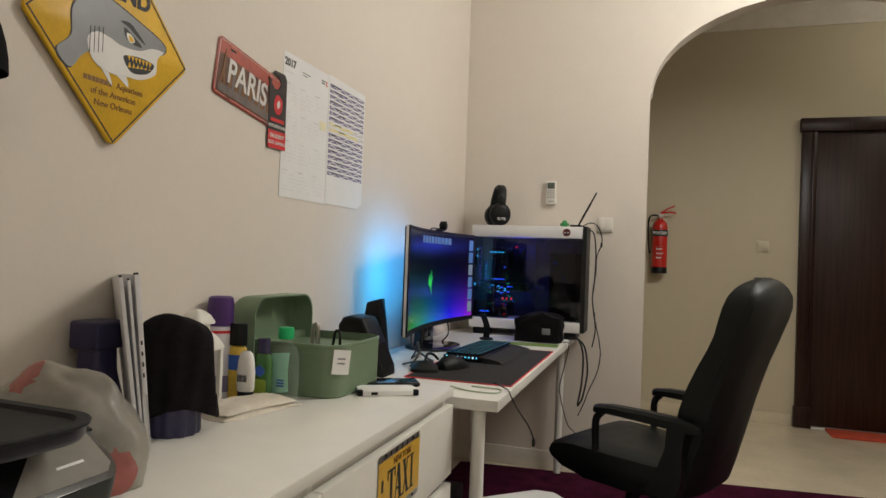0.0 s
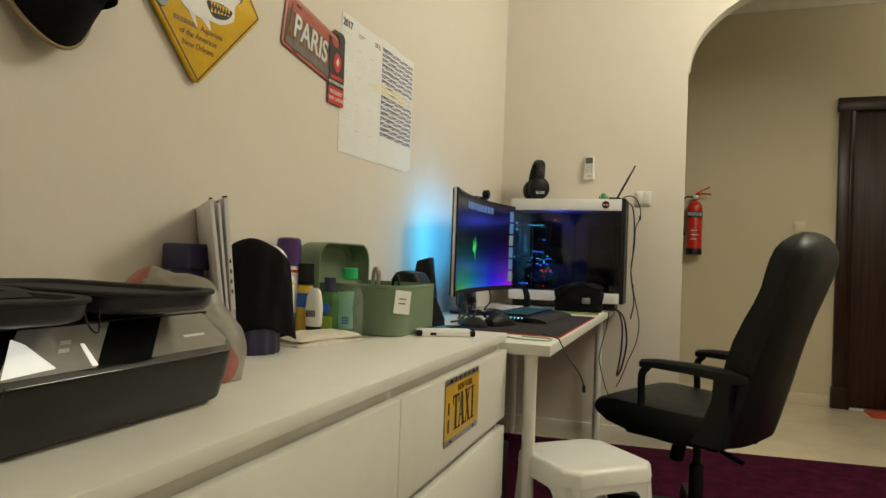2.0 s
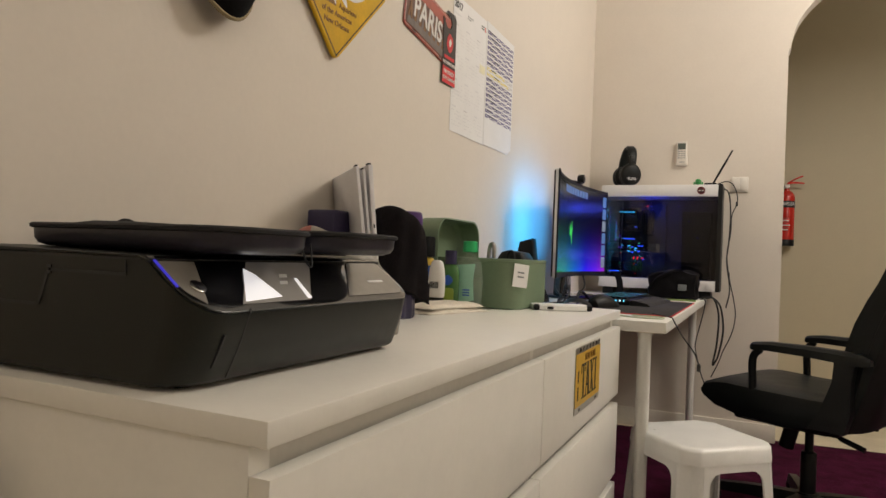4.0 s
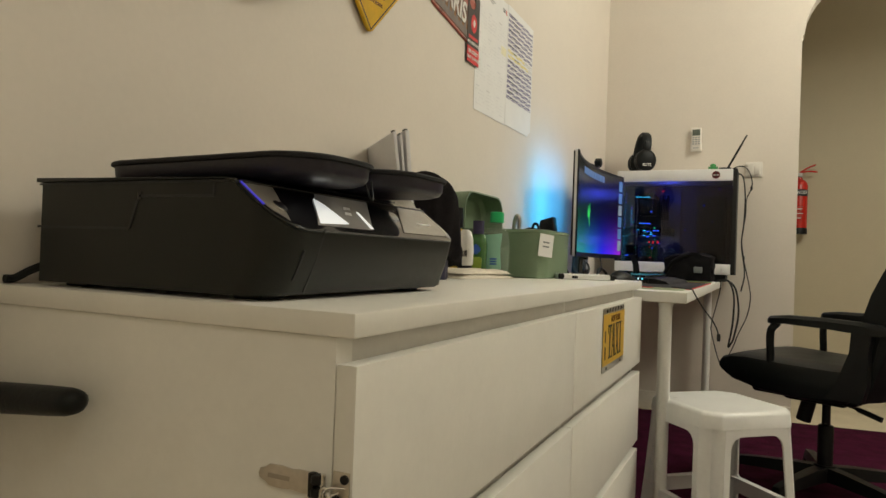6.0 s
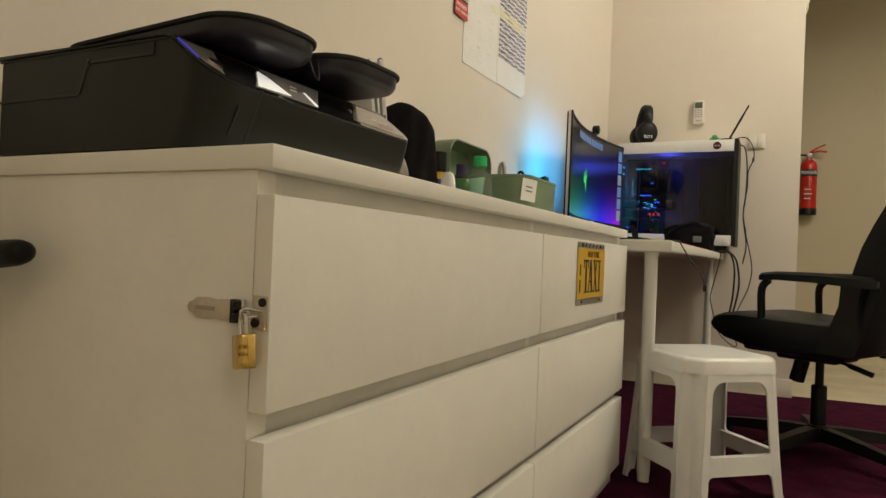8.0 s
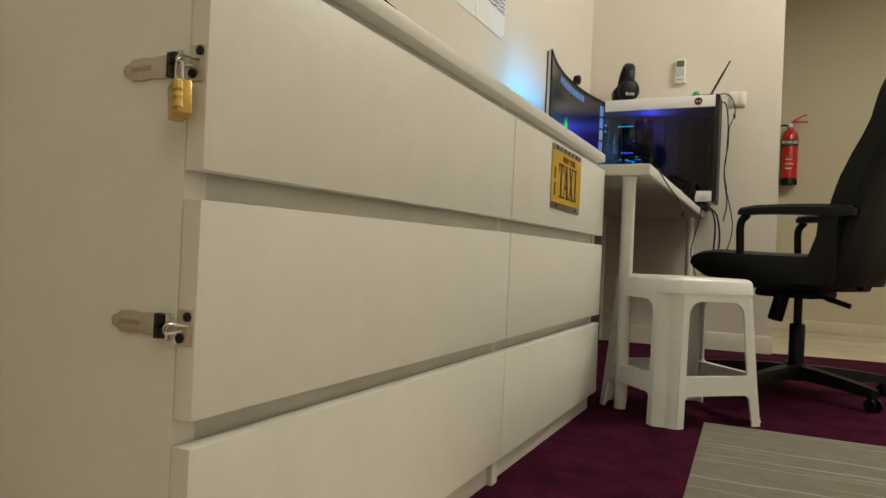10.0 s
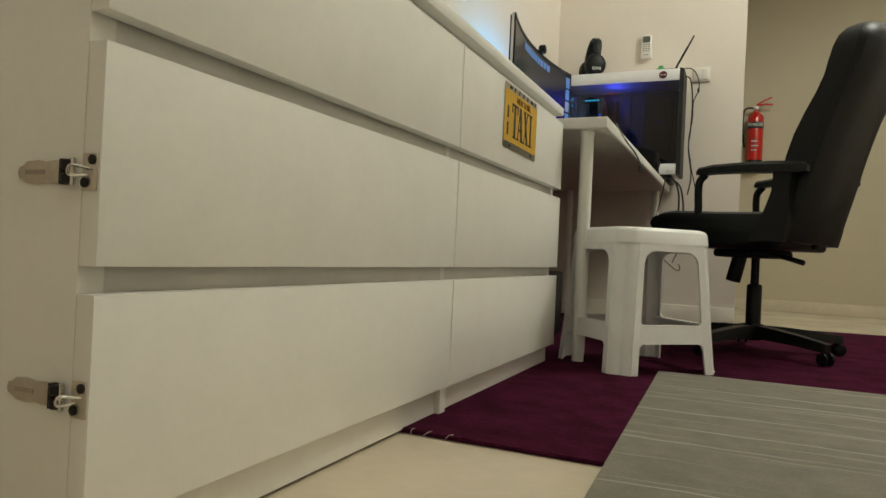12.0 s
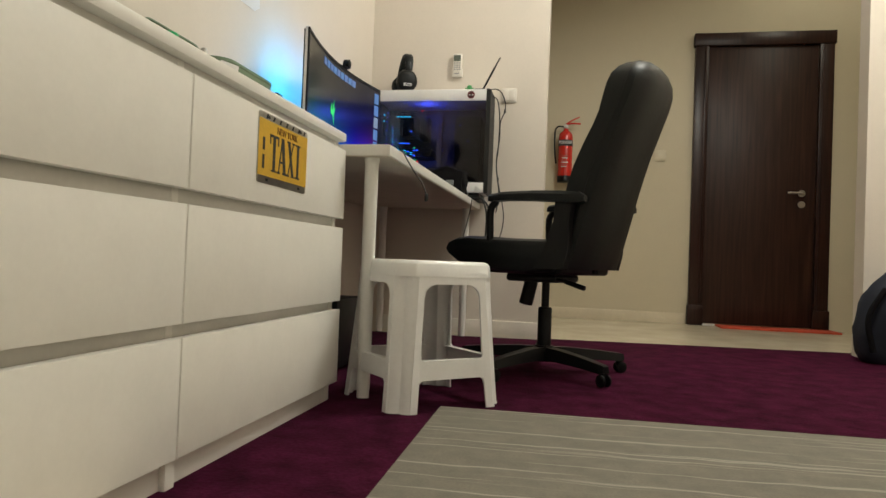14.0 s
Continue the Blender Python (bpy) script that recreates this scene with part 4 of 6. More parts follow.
# lines of the side cover
part("side_line", bx(0.004, 0.165, 0.0200, 0.0213, 0.0725, 0.0755, 0), INK, body)
part("side_line", prism([(0.165, 0.0735), (0.1690, 0.0735), (0.1835, 0.112), (0.1795, 0.112)], "y", 0.0203, 0.0213), INK, body)
part("side_line", bx(0.182, 0.296, 0.0200, 0.0213, 0.1095, 0.1125, 0), INK, body)
part("side_recess", bx(0.1795, 0.186, 0.0200, 0.0213, 0.107, 0.116, 0), GLOSS, body)
part("side_line", bx(0.293, 0.2955, 0.0203, 0.0213, 0.112, 0.1245, 0), INK, body)
part("front_seam", prism([(0.3690, 0.009), (0.3797, 0.040), (0.3862, 0.066), (0.3888, 0.0775), (0.3870, 0.0775), (0.3845, 0.066), (0.3780, 0.040), (0.3670, 0.009)], "y", -0.001, 0.001), INK, body, "", Matrix.Translation((0, 0.083, 0)) @ Matrix(((1, 0, 0, 0), (0, 1, 0.30, 0), (0, 0, 1, 0), (0, 0, 0, 1))))
part("card_slot", prism([(0.3715, 0.022), (0.3795, 0.042), (0.3835, 0.054), (0.3820, 0.055), (0.3775, 0.043), (0.3695, 0.023)], "y", -0.0012, 0.0012), INK, body, "", Matrix.Translation((0.0022, 0.056, 0)) @ Matrix(((1, 0, 0, 0), (0, 1, 0.25, 0), (0, 0, 1, 0), (0, 0, 0, 1))))
for y in (0.07, 0.39):
    part("foot", bx(0.30, 0.34, y - 0.02, y + 0.02, 0.0003, 0.0062, 0.001), BLACK, pr)
    part("foot", bx(0.02, 0.06, y - 0.02, y + 0.02, 0.0003, 0.0062, 0.001), BLACK, pr)
# glossy slanted panel; its grey fields and dark gaps paint in reflections
sl = Matrix.Translation(SLANT_AT) @ Matrix.Rotation(math.atan2(0.047, 0.062), 4, "Y")
back = sl.inverted()
panel_pts = [((back @ p).x, (back @ p).y) for p in panel_line]
panel_pts = [(x * 0.985, y * 0.992) for x, y in panel_pts]
panel = part("control_panel", prism(panel_pts, "z", 0.0002, 0.0030, 0.0008), GLOSS, body, "slanted glossy panel", sl)
PANEL_GREY = mat("panel_grey", (0.25, 0.235, 0.21), 0.22, var=0.05, bump=0.0, coat=0.5)
LITPANEL = mat("panel_screen", (0.33, 0.31, 0.285), 0.22, var=0.02, bump=0.0, coat=0.6, emit=0.05)
PANEL_WHITE = mat("screen_white", (0.85, 0.84, 0.80), 0.2, var=0.0, bump=0.0, emit=0.6)
part("panel_insert", prism([(-0.034, -0.2065), (-0.034, -0.160), (0.030, -0.190), (0.012, -0.203), (0.0, -0.2065)], "z", 0.0032, 0.0038), PANEL_GREY, panel, "grey field painted in as a reflection")
part("panel_insert", prism([(-0.034, -0.083), (-0.034, 0.036), (0.033, -0.030), (0.033, -0.145)], "z", 0.0032, 0.0038), LITPANEL, panel, "pale glossy touch screen")
part("panel_insert", prism([(-0.034, 0.122), (-0.034, 0.203), (0.020, 0.203), (0.032, 0.190), (0.032, 0.052)], "z", 0.0032, 0.0038), PANEL_GREY, panel, "grey field painted in as a reflection")
part("power_button", lathe([(0.009, 0.0039), (0.009, 0.006), (0.007, 0.0068)], (0.006, -0.186, 0), 16), CHROME, panel, "round silver button")
part("screen_graphic", prism([(0.030, -0.138), (0.026, -0.076), (-0.012, -0.088), (-0.022, -0.098)], "z", 0.0040, 0.0044), PANEL_WHITE, panel, "lit white graphic")
part("screen_graphic", prism([(-0.004, -0.026), (-0.004, -0.021), (0.031, -0.026), (0.031, -0.034)], "z", 0.0040, 0.0044), PANEL_WHITE, panel, "lit white graphic")
for k in range(2):
    part("screen_mark", prism([(-0.012 + 0.012 * k, -0.046 - 0.010 * k), (-0.012 + 0.012 * k, -0.032 - 0.010 * k), (-0.006 + 0.012 * k, -0.037 - 0.010 * k), (-0.006 + 0.012 * k, -0.051 - 0.010 * k)], "z", 0.0040, 0.0043), SILVER, panel)
part("blue_light", bx(-0.036, 0.004, -0.2105, -0.2075, 0.0031, 0.0046, 0.0003), mat("blue_led", (0.06, 0.05, 0.8), 0.4, emit=0.3, bump=0.0), panel, "thin blue light strip")
part("brand_bar", bx(0.004, 0.008, 0.13, 0.17, 0.0039, 0.0042, 0), SILVER, panel)

cs = thing("open_case", (0, 0, 0.9065), "open black zip case lying on the printer", "case")
ZIP = mat("zip_black", (0.012, 0.012, 0.014), 0.8, var=0.2, bump=0.5, size=0.003)
CASE = mat("case_shell", (0.020, 0.018, 0.030), 0.38, var=0.15, bump=0.15, size=0.004)


def case_half(cx0, cy0, w, d, z, turn):
    def ring(zz, g):
        return [(p[0], p[1], zz) for p in rounded((0, 0, 0), w + g, d + g, 0.056 + g * 0.4, 8)]
    m = Matrix.Translation((cx0, cy0, z)) @ Matrix.Rotation(radians(turn), 4, "Z")
    sh = loft([ring(0.0, -0.060), ring(0.0008, -0.030), ring(0.004, -0.010), ring(0.010, -0.002), ring(0.0215, 0.0)])
    sh.transform(m)
    h = part("shell", sh, CASE, cs)
    rim = loft([ring(0.0217, 0.002), ring(0.0228, 0.008), ring(0.0262, 0.009), ring(0.0282, 0.004), ring(0.0272, -0.02), ring(0.012, -0.04)])
    rim.transform(m)
    part("zip_rim", rim, ZIP, h, "fabric zip edge")
    return h


case_half(0.216, 0.140, 0.362, 0.152, 0.0075, -5)
case_half(0.230, 0.318, 0.352, 0.165, 0.0105, -3)
part("inner_pad", bx(0.10, 0.30, 0.10, 0.40, 0.0082, 0.0112, 0.001), ZIP, cs, "soft pad under the shells")
part("fold_strip", bx(0.09, 0.36, 0.232, 0.252, 0.028, 0.034, 0.002), ZIP, cs)
part("pull_loop", tube([(0.372, 0.190, 0.026), (0.378, 0.197, 0.002), (0.376, 0.211, -0.004), (0.368, 0.218, 0.022)], 0.0012, 6), BLACK, cs, "thin black cord loop")
part("zip_pull", tube([(0.07, 0.235, 0.032), (0.05, 0.225, 0.044), (0.03, 0.228, 0.040), (0.03, 0.245, 0.036)], 0.005, 8), ZIP, cs)
part("soft_flap", loft([[(p[0] + 0.17, p[1] + 0.18, z + 0.002 - (p[0] + 0.12) * 0.03) for p in rounded((0, 0, 0), w, d, 0.035)] for z, w, d in ((0.030, 0.24, 0.10), (0.036, 0.25, 0.11), (0.041, 0.20, 0.08), (0.043, 0.10, 0.04))]), ZIP, cs, "soft fabric flap")
pc = solid("power_cable", tube([(0.004, 0.06, 0.806), (-0.012, 0.05, 0.807), (-0.030, 0.035, 0.797), (-0.037, 0.020, 0.787), (-0.038, 0.008, 0.7865)], 0.0055, 8), BLACK, "black power cable behind the printer", "cable")

# armrest beside the dresser end
ar = thing("armrest", (WX, -0.034, 0.646), "black padded armrest beside the dresser end", "armrest")
part("pad", loft([circle((x, 0, 0.018 * x / 0.214), r, 14, "x", r * 0.85) for x, r in ((0.0, 0.022), (0.08, 0.021), (0.16, 0.0195), (0.198, 0.018), (0.209, 0.015), (0.214, 0.008))]), LEATHER, ar)

# crumpled plastic bag
BAG = mat("bag_plastic", (0.36, 0.335, 0.29), 0.30, var=0.12, bump=0.25, size=0.03, stain=0.25, alpha=0.66)
bg = bmesh.new()
bmesh.ops.create_icosphere(bg, subdivisions=5, radius=1)
for v in bg.verts:
    n = noise.noise(v.co * 2.0) * 0.10 + abs(noise.noise(v.co * 3.4)) * 0.05 + abs(noise.noise(v.co * 8.0)) * 0.012
    p = v.co * (1 + n)
    z = max(p.z, -0.22)
    v.co = Vector((0.130 + p.x * 0.160 * (1.0 - 0.10 * z), 0.575 + p.y * 0.088 * (1.1 - 0.22 * z), 0.835 + z * 0.146))
lo = min(v.co.z for v in bg.verts)
for v in bg.verts:
    v.co.z += 0.7805 - lo
BAG_RED = mat("bag_red_print", (0.50, 0.13, 0.115), 0.4, var=0.2, bump=0.2, size=0.03, alpha=0.62)
bag = thing("plastic_bag", (0, 0, 0), "crumpled translucent plastic bag with red print", "bag")
for at, rad in (((0.095, 0.53, 0.970), 0.045), ((0.01, 0.54, 0.955), 0.055), ((0.288, 0.54, 0.815), 0.034), ((0.20, 0.64, 0.93), 0.030)):
    patch = bg.copy()
    off = [f for f in patch.faces if (f.calc_center_median() - Vector(at)).length > rad * (1 + 0.35 * noise.noise(f.calc_center_median() * 18))]
    bmesh.ops.delete(patch, geom=off, context="FACES")
    if patch.faces:
        for v in patch.verts:
            v.co += (v.co - Vector((0.13, 0.575, 0.80))).normalized() * 0.0012
        part("printed_patch", patch, BAG_RED, bag, "faded red print")
part("film", bg, BAG, bag)

# navy bottle with a wide cap
nb = thing("wide_cap_bottle", (0.016, 0.768, 0.7802), "navy plastic bottle with a wide blocky cap", "bottle")
part("cap", bx(-0.035, 0.035, -0.038, 0.038, 0.174, 0.228, 0.007, 3), NAVY, nb)
part("body", loft([[(p[0], p[1], z) for p in rounded((0, 0, 0), w, w * 1.1, w * 0.3)] for z, w in ((0.0, 0.072), (0.01, 0.080), (0.08, 0.076), (0.13, 0.058), (0.1735, 0.054))]), NAVY, nb)

# folders standing upright
FOLDER = mat("folder_white", (0.74, 0.73, 0.75), 0.45, var=0.02, bump=0.03, size=0.01)
fd = []
for k, (o, t, h, ln2) in enumerate(((0.0, 0.007, 0.318, 0.215), (0.009, 0.005, 0.312, 0.225), (0.016, 0.009, 0.322, 0.220))):
    f = thing("folder", (0.142 + 0.67 * o, 0.741 + 0.74 * o, 0.7802), "white document folder standing upright on the dresser", "folder", "folders")
    f.rotation_euler = (radians(7.5 - 1.0 * k), radians(-2), radians(-43 + 2 * k))
    part("cover", bx(-ln2, 0.0, 0.0, 0.0012, 0.0065, h, 0.0004), FOLDER, f)
    part("cover", bx(-ln2, 0.0, t - 0.0012, t, 0.0065, h, 0.0004), FOLDER, f)
    part("spine", bx(0.0002, 0.003, 0.0, t, 0.10 if k == 2 else 0.0065, h, 0.0004), FOLDER, f)
    part("papers", bx(-ln2 + 0.005, -0.004, 0.0016, t - 0.0016, 0.0065, h - 0.012, 0), PAPER, f)
    part("clip", bx(-0.016, -0.002, 0.001, t - 0.001, h, h + 0.004, 0.0005), INK, f)
    if k == 2:
        for q in range(4):
            part("print_bar", bx(0.0032, 0.0038, 0.003, t - 0.003, h - 0.13 - 0.02 * q, h - 0.122 - 0.02 * q, 0), INK, f)

# fluted container with a black knitted hat over it
ct = thing("fluted_jar", (0.118, 0.864, 0.7802), "navy fluted plastic jar under a black hat", "jar")
part("body", loft([[((r + 0.0025 * math.cos(12 * a)) * math.cos(a), (r + 0.0025 * math.cos(12 * a)) * math.sin(a), z) for a in [2 * math.pi * i / 72 for i in range(72)]] for z, r in ((0.0, 0.050), (0.006, 0.053), (0.08, 0.052), (0.17, 0.050), (0.19, 0.040))]), NAVY, ct)
rings = []
prof = [(0.052 + 0.140 * i / 11, 0.077 - 0.006 * i / 11) for i in range(12)]
prof += [(0.192 + 0.041 * math.sin(radians(q)), 0.006 + 0.065 * math.cos(radians(q)) ** 0.5) for q in (14, 28, 42, 54, 64, 73, 81, 86)]
for i, (z, r) in enumerate(prof):
    t = i / (len(prof) - 1)
    ring = []
    for k in range(64):
        a = 2 * math.pi * k / 64
        fold = 0.050 * (1 - t) ** 0.7 * math.sin(6 * a + 2.5 * t) + 0.035 * (1 - t) ** 0.5 * math.sin(11 * a - 5 * t + 1) + 0.02 * math.sin(3 * a + 4 * t)
        rr = r * (1 + fold)
        drop = (0.034 * max(0, math.sin(a)) + 0.012 * math.sin(3 * a + 1)) * (1 - t) ** 2
        sag = 0.010 * math.sin(2 * a + 0.7) * t + 0.012 * math.sin(a) * t
        ring.append((rr * math.cos(a), rr * 1.04 * math.sin(a) - 0.014 * t + 0.006, z - drop - sag * min(1, r / 0.06)))
    rings.append(ring)
KNIT = mat("charcoal_knit", (0.011, 0.009, 0.010), 0.95, spec=0.1, var=0.3, bump=0.8, size=0.003, stain=0.25)
ht = thing("knit_hat", (0.118, 0.870, 0.7802), "black soft knitted hat draped over a jar", "hat")
part("crown", loft(rings[2:]), KNIT, ht)
part("hem", loft([[(p[0] * 1.03, p[1] * 1.03, p[2]) for p in r] for r in rings[:4]]), KNIT, ht, "rolled lower edge")

# white candle lantern
LW = mat("lantern_white", (0.76, 0.74, 0.68), 0.45, var=0.03, bump=0.05, size=0.01)
ln = thing("lantern", (0.040, 1.030, 0.7802), "small white metal candle lantern", "lantern")
part("base", bx(-0.045, 0.045, -0.045, 0.045, 0.0, 0.015, 0.003), LW, ln)
for sx in (-1, 1):
    for sy in (-1, 1):
        part("post", bx(sx * 0.038 - 0.005, sx * 0.038 + 0.005, sy * 0.038 - 0.005, sy * 0.038 + 0.005, 0.015, 0.125, 0.001), LW, ln)
part("glass", bx(-0.031, 0.031, -0.0375, -0.036, 0.016, 0.124, 0), mat("lantern_glass", (0.8, 0.8, 0.78), 0.05, bump=0.0, alpha=0.25), ln)
rf = part("roof", loft([[(p[0], p[1], z) for p in rounded((0, 0, 0), w, w, w * 0.18)] for z, w in ((0.125, 0.098), (0.130, 0.099), (0.146, 0.080), (0.158, 0.056), (0.163, 0.046), (0.176, 0.046), (0.1765, 0.062), (0.181, 0.063), (0.194, 0.046), (0.202, 0.026), (0.205, 0.010))]), LW, ln)
for s in (-1, 1):
    part("vent_hole", lathe([(0.004, -0.0006), (0.004, 0.0006)], (s * 0.010, -0.0235, 0.169), 10, "y"), INK, rf)
for o in ln.children:
    o.data.transform(Matrix.Diagonal((1, 1, 1.14, 1)))
for o in rf.children:
    o.data.transform(Matrix.Diagonal((1, 1, 1.14, 1)))

# spray can
CANW = mat("can_white", (0.74, 0.72, 0.78), 0.3, var=0.05, bump=0.0, coat=0.3)
sc = thing("spray_can", (0.000, 1.172, 0.7802), "white air freshener can with a purple cap", "spray can")
cb2 = part("can", lathe([(0.029, 0.0), (0.032, 0.004), (0.032, 0.175), (0.030, 0.182)]), CANW, sc)
part("cap", lathe([(0.0325, 0.183), (0.0325, 0.235), (0.030, 0.252), (0.024, 0.256), (0.0, 0.257)]), PURPLE, sc, "purple plastic cap")
part("label_patch", lathe([(0.0323, 0.02), (0.0323, 0.06)]), LILAC, cb2)
part("label_patch", lathe([(0.0323, 0.165), (0.0323, 0.172)]), CARD_RED, cb2)

BOT_BLUE = mat("label_blue", (0.03, 0.12, 0.50), 0.4, var=0.1, bump=0.0)
BOT_GREEN = mat("gel_green", (0.05, 0.16, 0.035), 0.2, var=0.1, bump=0.0, coat=0.3)
BOT_LIME = mat("label_lime", (0.30, 0.42, 0.05), 0.4, var=0.15, bump=0.0)


def oval(cx0, cy0, z, w, d, n=24):
    return circle((cx0, cy0, z), w / 2, n, "z", d / 2)


yb = thing("shampoo_bottle", (0.045, 1.185, 0.7802), "yellow and blue labelled bottle with a black cap", "bottle")
y1 = part("body", loft([oval(0, 0, z, w, w * 0.7) for z, w in ((0, 0.05), (0.004, 0.056), (0.11, 0.056), (0.13, 0.045), (0.135, 0.03))]), mat("label_yellow", (0.70, 0.48, 0.05), 0.35, var=0.15, bump=0.0), yb)
part("cap", loft([oval(0, 0, z, w, w * 0.8) for z, w in ((0.1355, 0.046), (0.136, 0.048), (0.188, 0.046), (0.190, 0.042))]), BLACK, yb, "black cap")
part("label_patch", loft([oval(0, 0, z, 0.0566, 0.0398) for z in (0.075, 0.112)]), BOT_BLUE, y1)
ro = thing("roll_on_deodorant", (0.095, 1.150, 0.7802), "white roll-on deodorant standing on its black cap", "deodorant")
r1 = part("body", loft([oval(0, 0, z, w, w * 0.7) for z, w in ((0.0305, 0.040), (0.034, 0.046), (0.075, 0.048), (0.105, 0.042), (0.122, 0.032), (0.128, 0.018))]), mat("glossy_white", (0.80, 0.79, 0.77), 0.25, var=0.01, bump=0.0, coat=0.3), ro)
part("cap", loft([oval(0, 0, z, w, w * 0.75) for z, w in ((0.0, 0.038), (0.003, 0.042), (0.030, 0.041))]), BLACK, ro, "black cap")
for k in range(7):
    part("print_bar", bx(-0.012 + 0.0038 * k, -0.0105 + 0.0038 * k, -0.0178, -0.0160, 0.055, 0.072, 0), INK, r1)
gl = thing("shower_gel", (0.112, 1.198, 0.7802), "green shower gel bottle with a navy cap", "bottle")
g1 = part("body", loft([oval(0, 0, z, w, w * 0.55) for z, w in ((0, 0.046), (0.004, 0.052), (0.09, 0.052), (0.112, 0.044), (0.118, 0.03))]), BOT_GREEN, gl)
part("cap", loft([oval(0, 0, z, 0.032, 0.026) for z in (0.1185, 0.155)]), NAVY, gl, "navy cap")
part("label_patch", flat(spline([(-0.014, 0.075), (0.0, 0.090), (0.014, 0.075), (0.0, 0.062)]), 0, 0.0008), BOT_BLUE, g1, "blue round emblem shape", pose(0, -0.0150, 0, 90))
part("label_patch", flat(rect(-0.018, 0.018, 0.018, 0.055, 0.006), 0, 0.0008), BOT_LIME, g1, "lime label field", pose(0, -0.0150, 0, 90))

CLEAR = mat("clear_plastic", (0.70, 0.80, 0.72), 0.06, var=0.01, bump=0.0, alpha=0.12)
cbm = thing("sanitizer_bottle", (0.150, 1.238, 0.7802), "clear plastic bottle with green cap and pale green label", "bottle")
c3 = part("body", loft([oval(0, 0, z, w, w * 0.55, 32) for z, w in ((0, 0.070), (0.004, 0.078), (0.04, 0.082), (0.10, 0.079), (0.128, 0.066), (0.140, 0.040), (0.146, 0.026), (0.152, 0.026))]), CLEAR, cbm)
part("liquid", loft([oval(0, 0, z, w - 0.005, w * 0.55 - 0.005, 32) for z, w in ((0.003, 0.070), (0.04, 0.080), (0.085, 0.080))]), mat("clear_gel", (0.35, 0.50, 0.36), 0.1, var=0.02, bump=0.0, alpha=0.22), cbm)
part("cap", lathe([(0.0185, 0.1525), (0.020, 0.154), (0.0195, 0.180), (0.0175, 0.182)]), mat("cap_green", (0.02, 0.44, 0.14), 0.35, var=0.04, bump=0.02), cbm, "bright green cap")
lab = part("label_patch", flat([(-0.024, 0.016), (0.025, 0.024), (0.021, 0.075), (0.026, 0.122), (-0.026, 0.117), (-0.020, 0.06)], 0, 0.0008), mat("label_mint", (0.36, 0.66, 0.52), 0.45, var=0.04, bump=0.0), c3, "pale green label", pose(0, -0.0232, 0, 90))
for k in range(3):
    part("print_bar", flat(rect(-0.008, 0.012, 0.035 + 0.007 * k, 0.039 + 0.007 * k), 0.0010, 0.0003), BOT_BLUE, lab)

# sage green tin and its lid
tn = thing("storage_tin", (0.140, 1.430, 0.7802), "sage green metal tin, open, with a paper label", "tin")


def rr3(w, d, z, r):
    return rounded((0, 0, z), w, d, r, 7)


tb = part("body", loft([rr3(0.262, 0.290, 0.0, 0.045), rr3(0.270, 0.298, 0.004, 0.05), rr3(0.272, 0.300, 0.128, 0.05), rr3(0.276, 0.304, 0.130, 0.052), rr3(0.276, 0.304, 0.137, 0.052), rr3(0.268, 0.296, 0.138, 0.048), rr3(0.266, 0.294, 0.012, 0.047)]), GREEN_TIN, tn)
part("seam", loft([rr3(0.2735, 0.3015, z, 0.0505) for z in (0.113, 0.1155)]), GREEN_TIN, tb)
lb = part("label_card", bx(0.062, 0.113, -0.1545, -0.1530, 0.052, 0.115, 0), PAPER, tb, "white paper label")
lb.matrix_basis = Matrix.Translation((0.1335, -0.1225, 0.095)) @ pose(0, 0, 0, 0, 6, 58) @ Matrix.Translation((-0.089, 0.1525, -0.085))
for k in range(2):
    part("print_bar", bx(0.075, 0.098, -0.1552, -0.1546, 0.090 - 0.012 * k, 0.094 - 0.012 * k, 0), GREY, lb)
ld = thing("tin_lid", (0.012, 1.415, 0.7802), "sage green tin lid leaning upright against the wall", "lid")
lid = loft([[(x, p[0], 0.125 + p[1]) for p in rounded((0, 0, 0), w, h, 0.055, 7)] for x, w, h in ((-0.050, 0.285, 0.225), (-0.046, 0.300, 0.240), (-0.035, 0.308, 0.248), (0.030, 0.310, 0.250), (0.030, 0.302, 0.242), (-0.030, 0.300, 0.240), (-0.042, 0.280, 0.220))])
lo = min(v.co.z for v in lid.verts)
for v in lid.verts:
    v.co.z -= lo
part("shell", lid, GREEN_TIN, ld)
pk = thing("clothes_peg", (0.150, 1.365, 0.7925), "grey metal clip standing in the open tin", "clip")
part("arm", tube([(0, 0, 0.0), (0.004, 0, 0.10), (0.008, 0, 0.155), (0.016, 0, 0.168), (0.022, 0, 0.155), (0.022, 0, 0.10)], 0.006, 8), STEEL, pk)
tc = solid("black_cable", tube([(0.17, 1.42, 0.80), (0.19, 1.42, 0.90), (0.20, 1.415, 0.938), (0.215, 1.41, 0.935), (0.222, 1.40, 0.90), (0.23, 1.40, 0.80)], 0.004, 8), BLACK, "black cable coiled in the green tin", "cable")

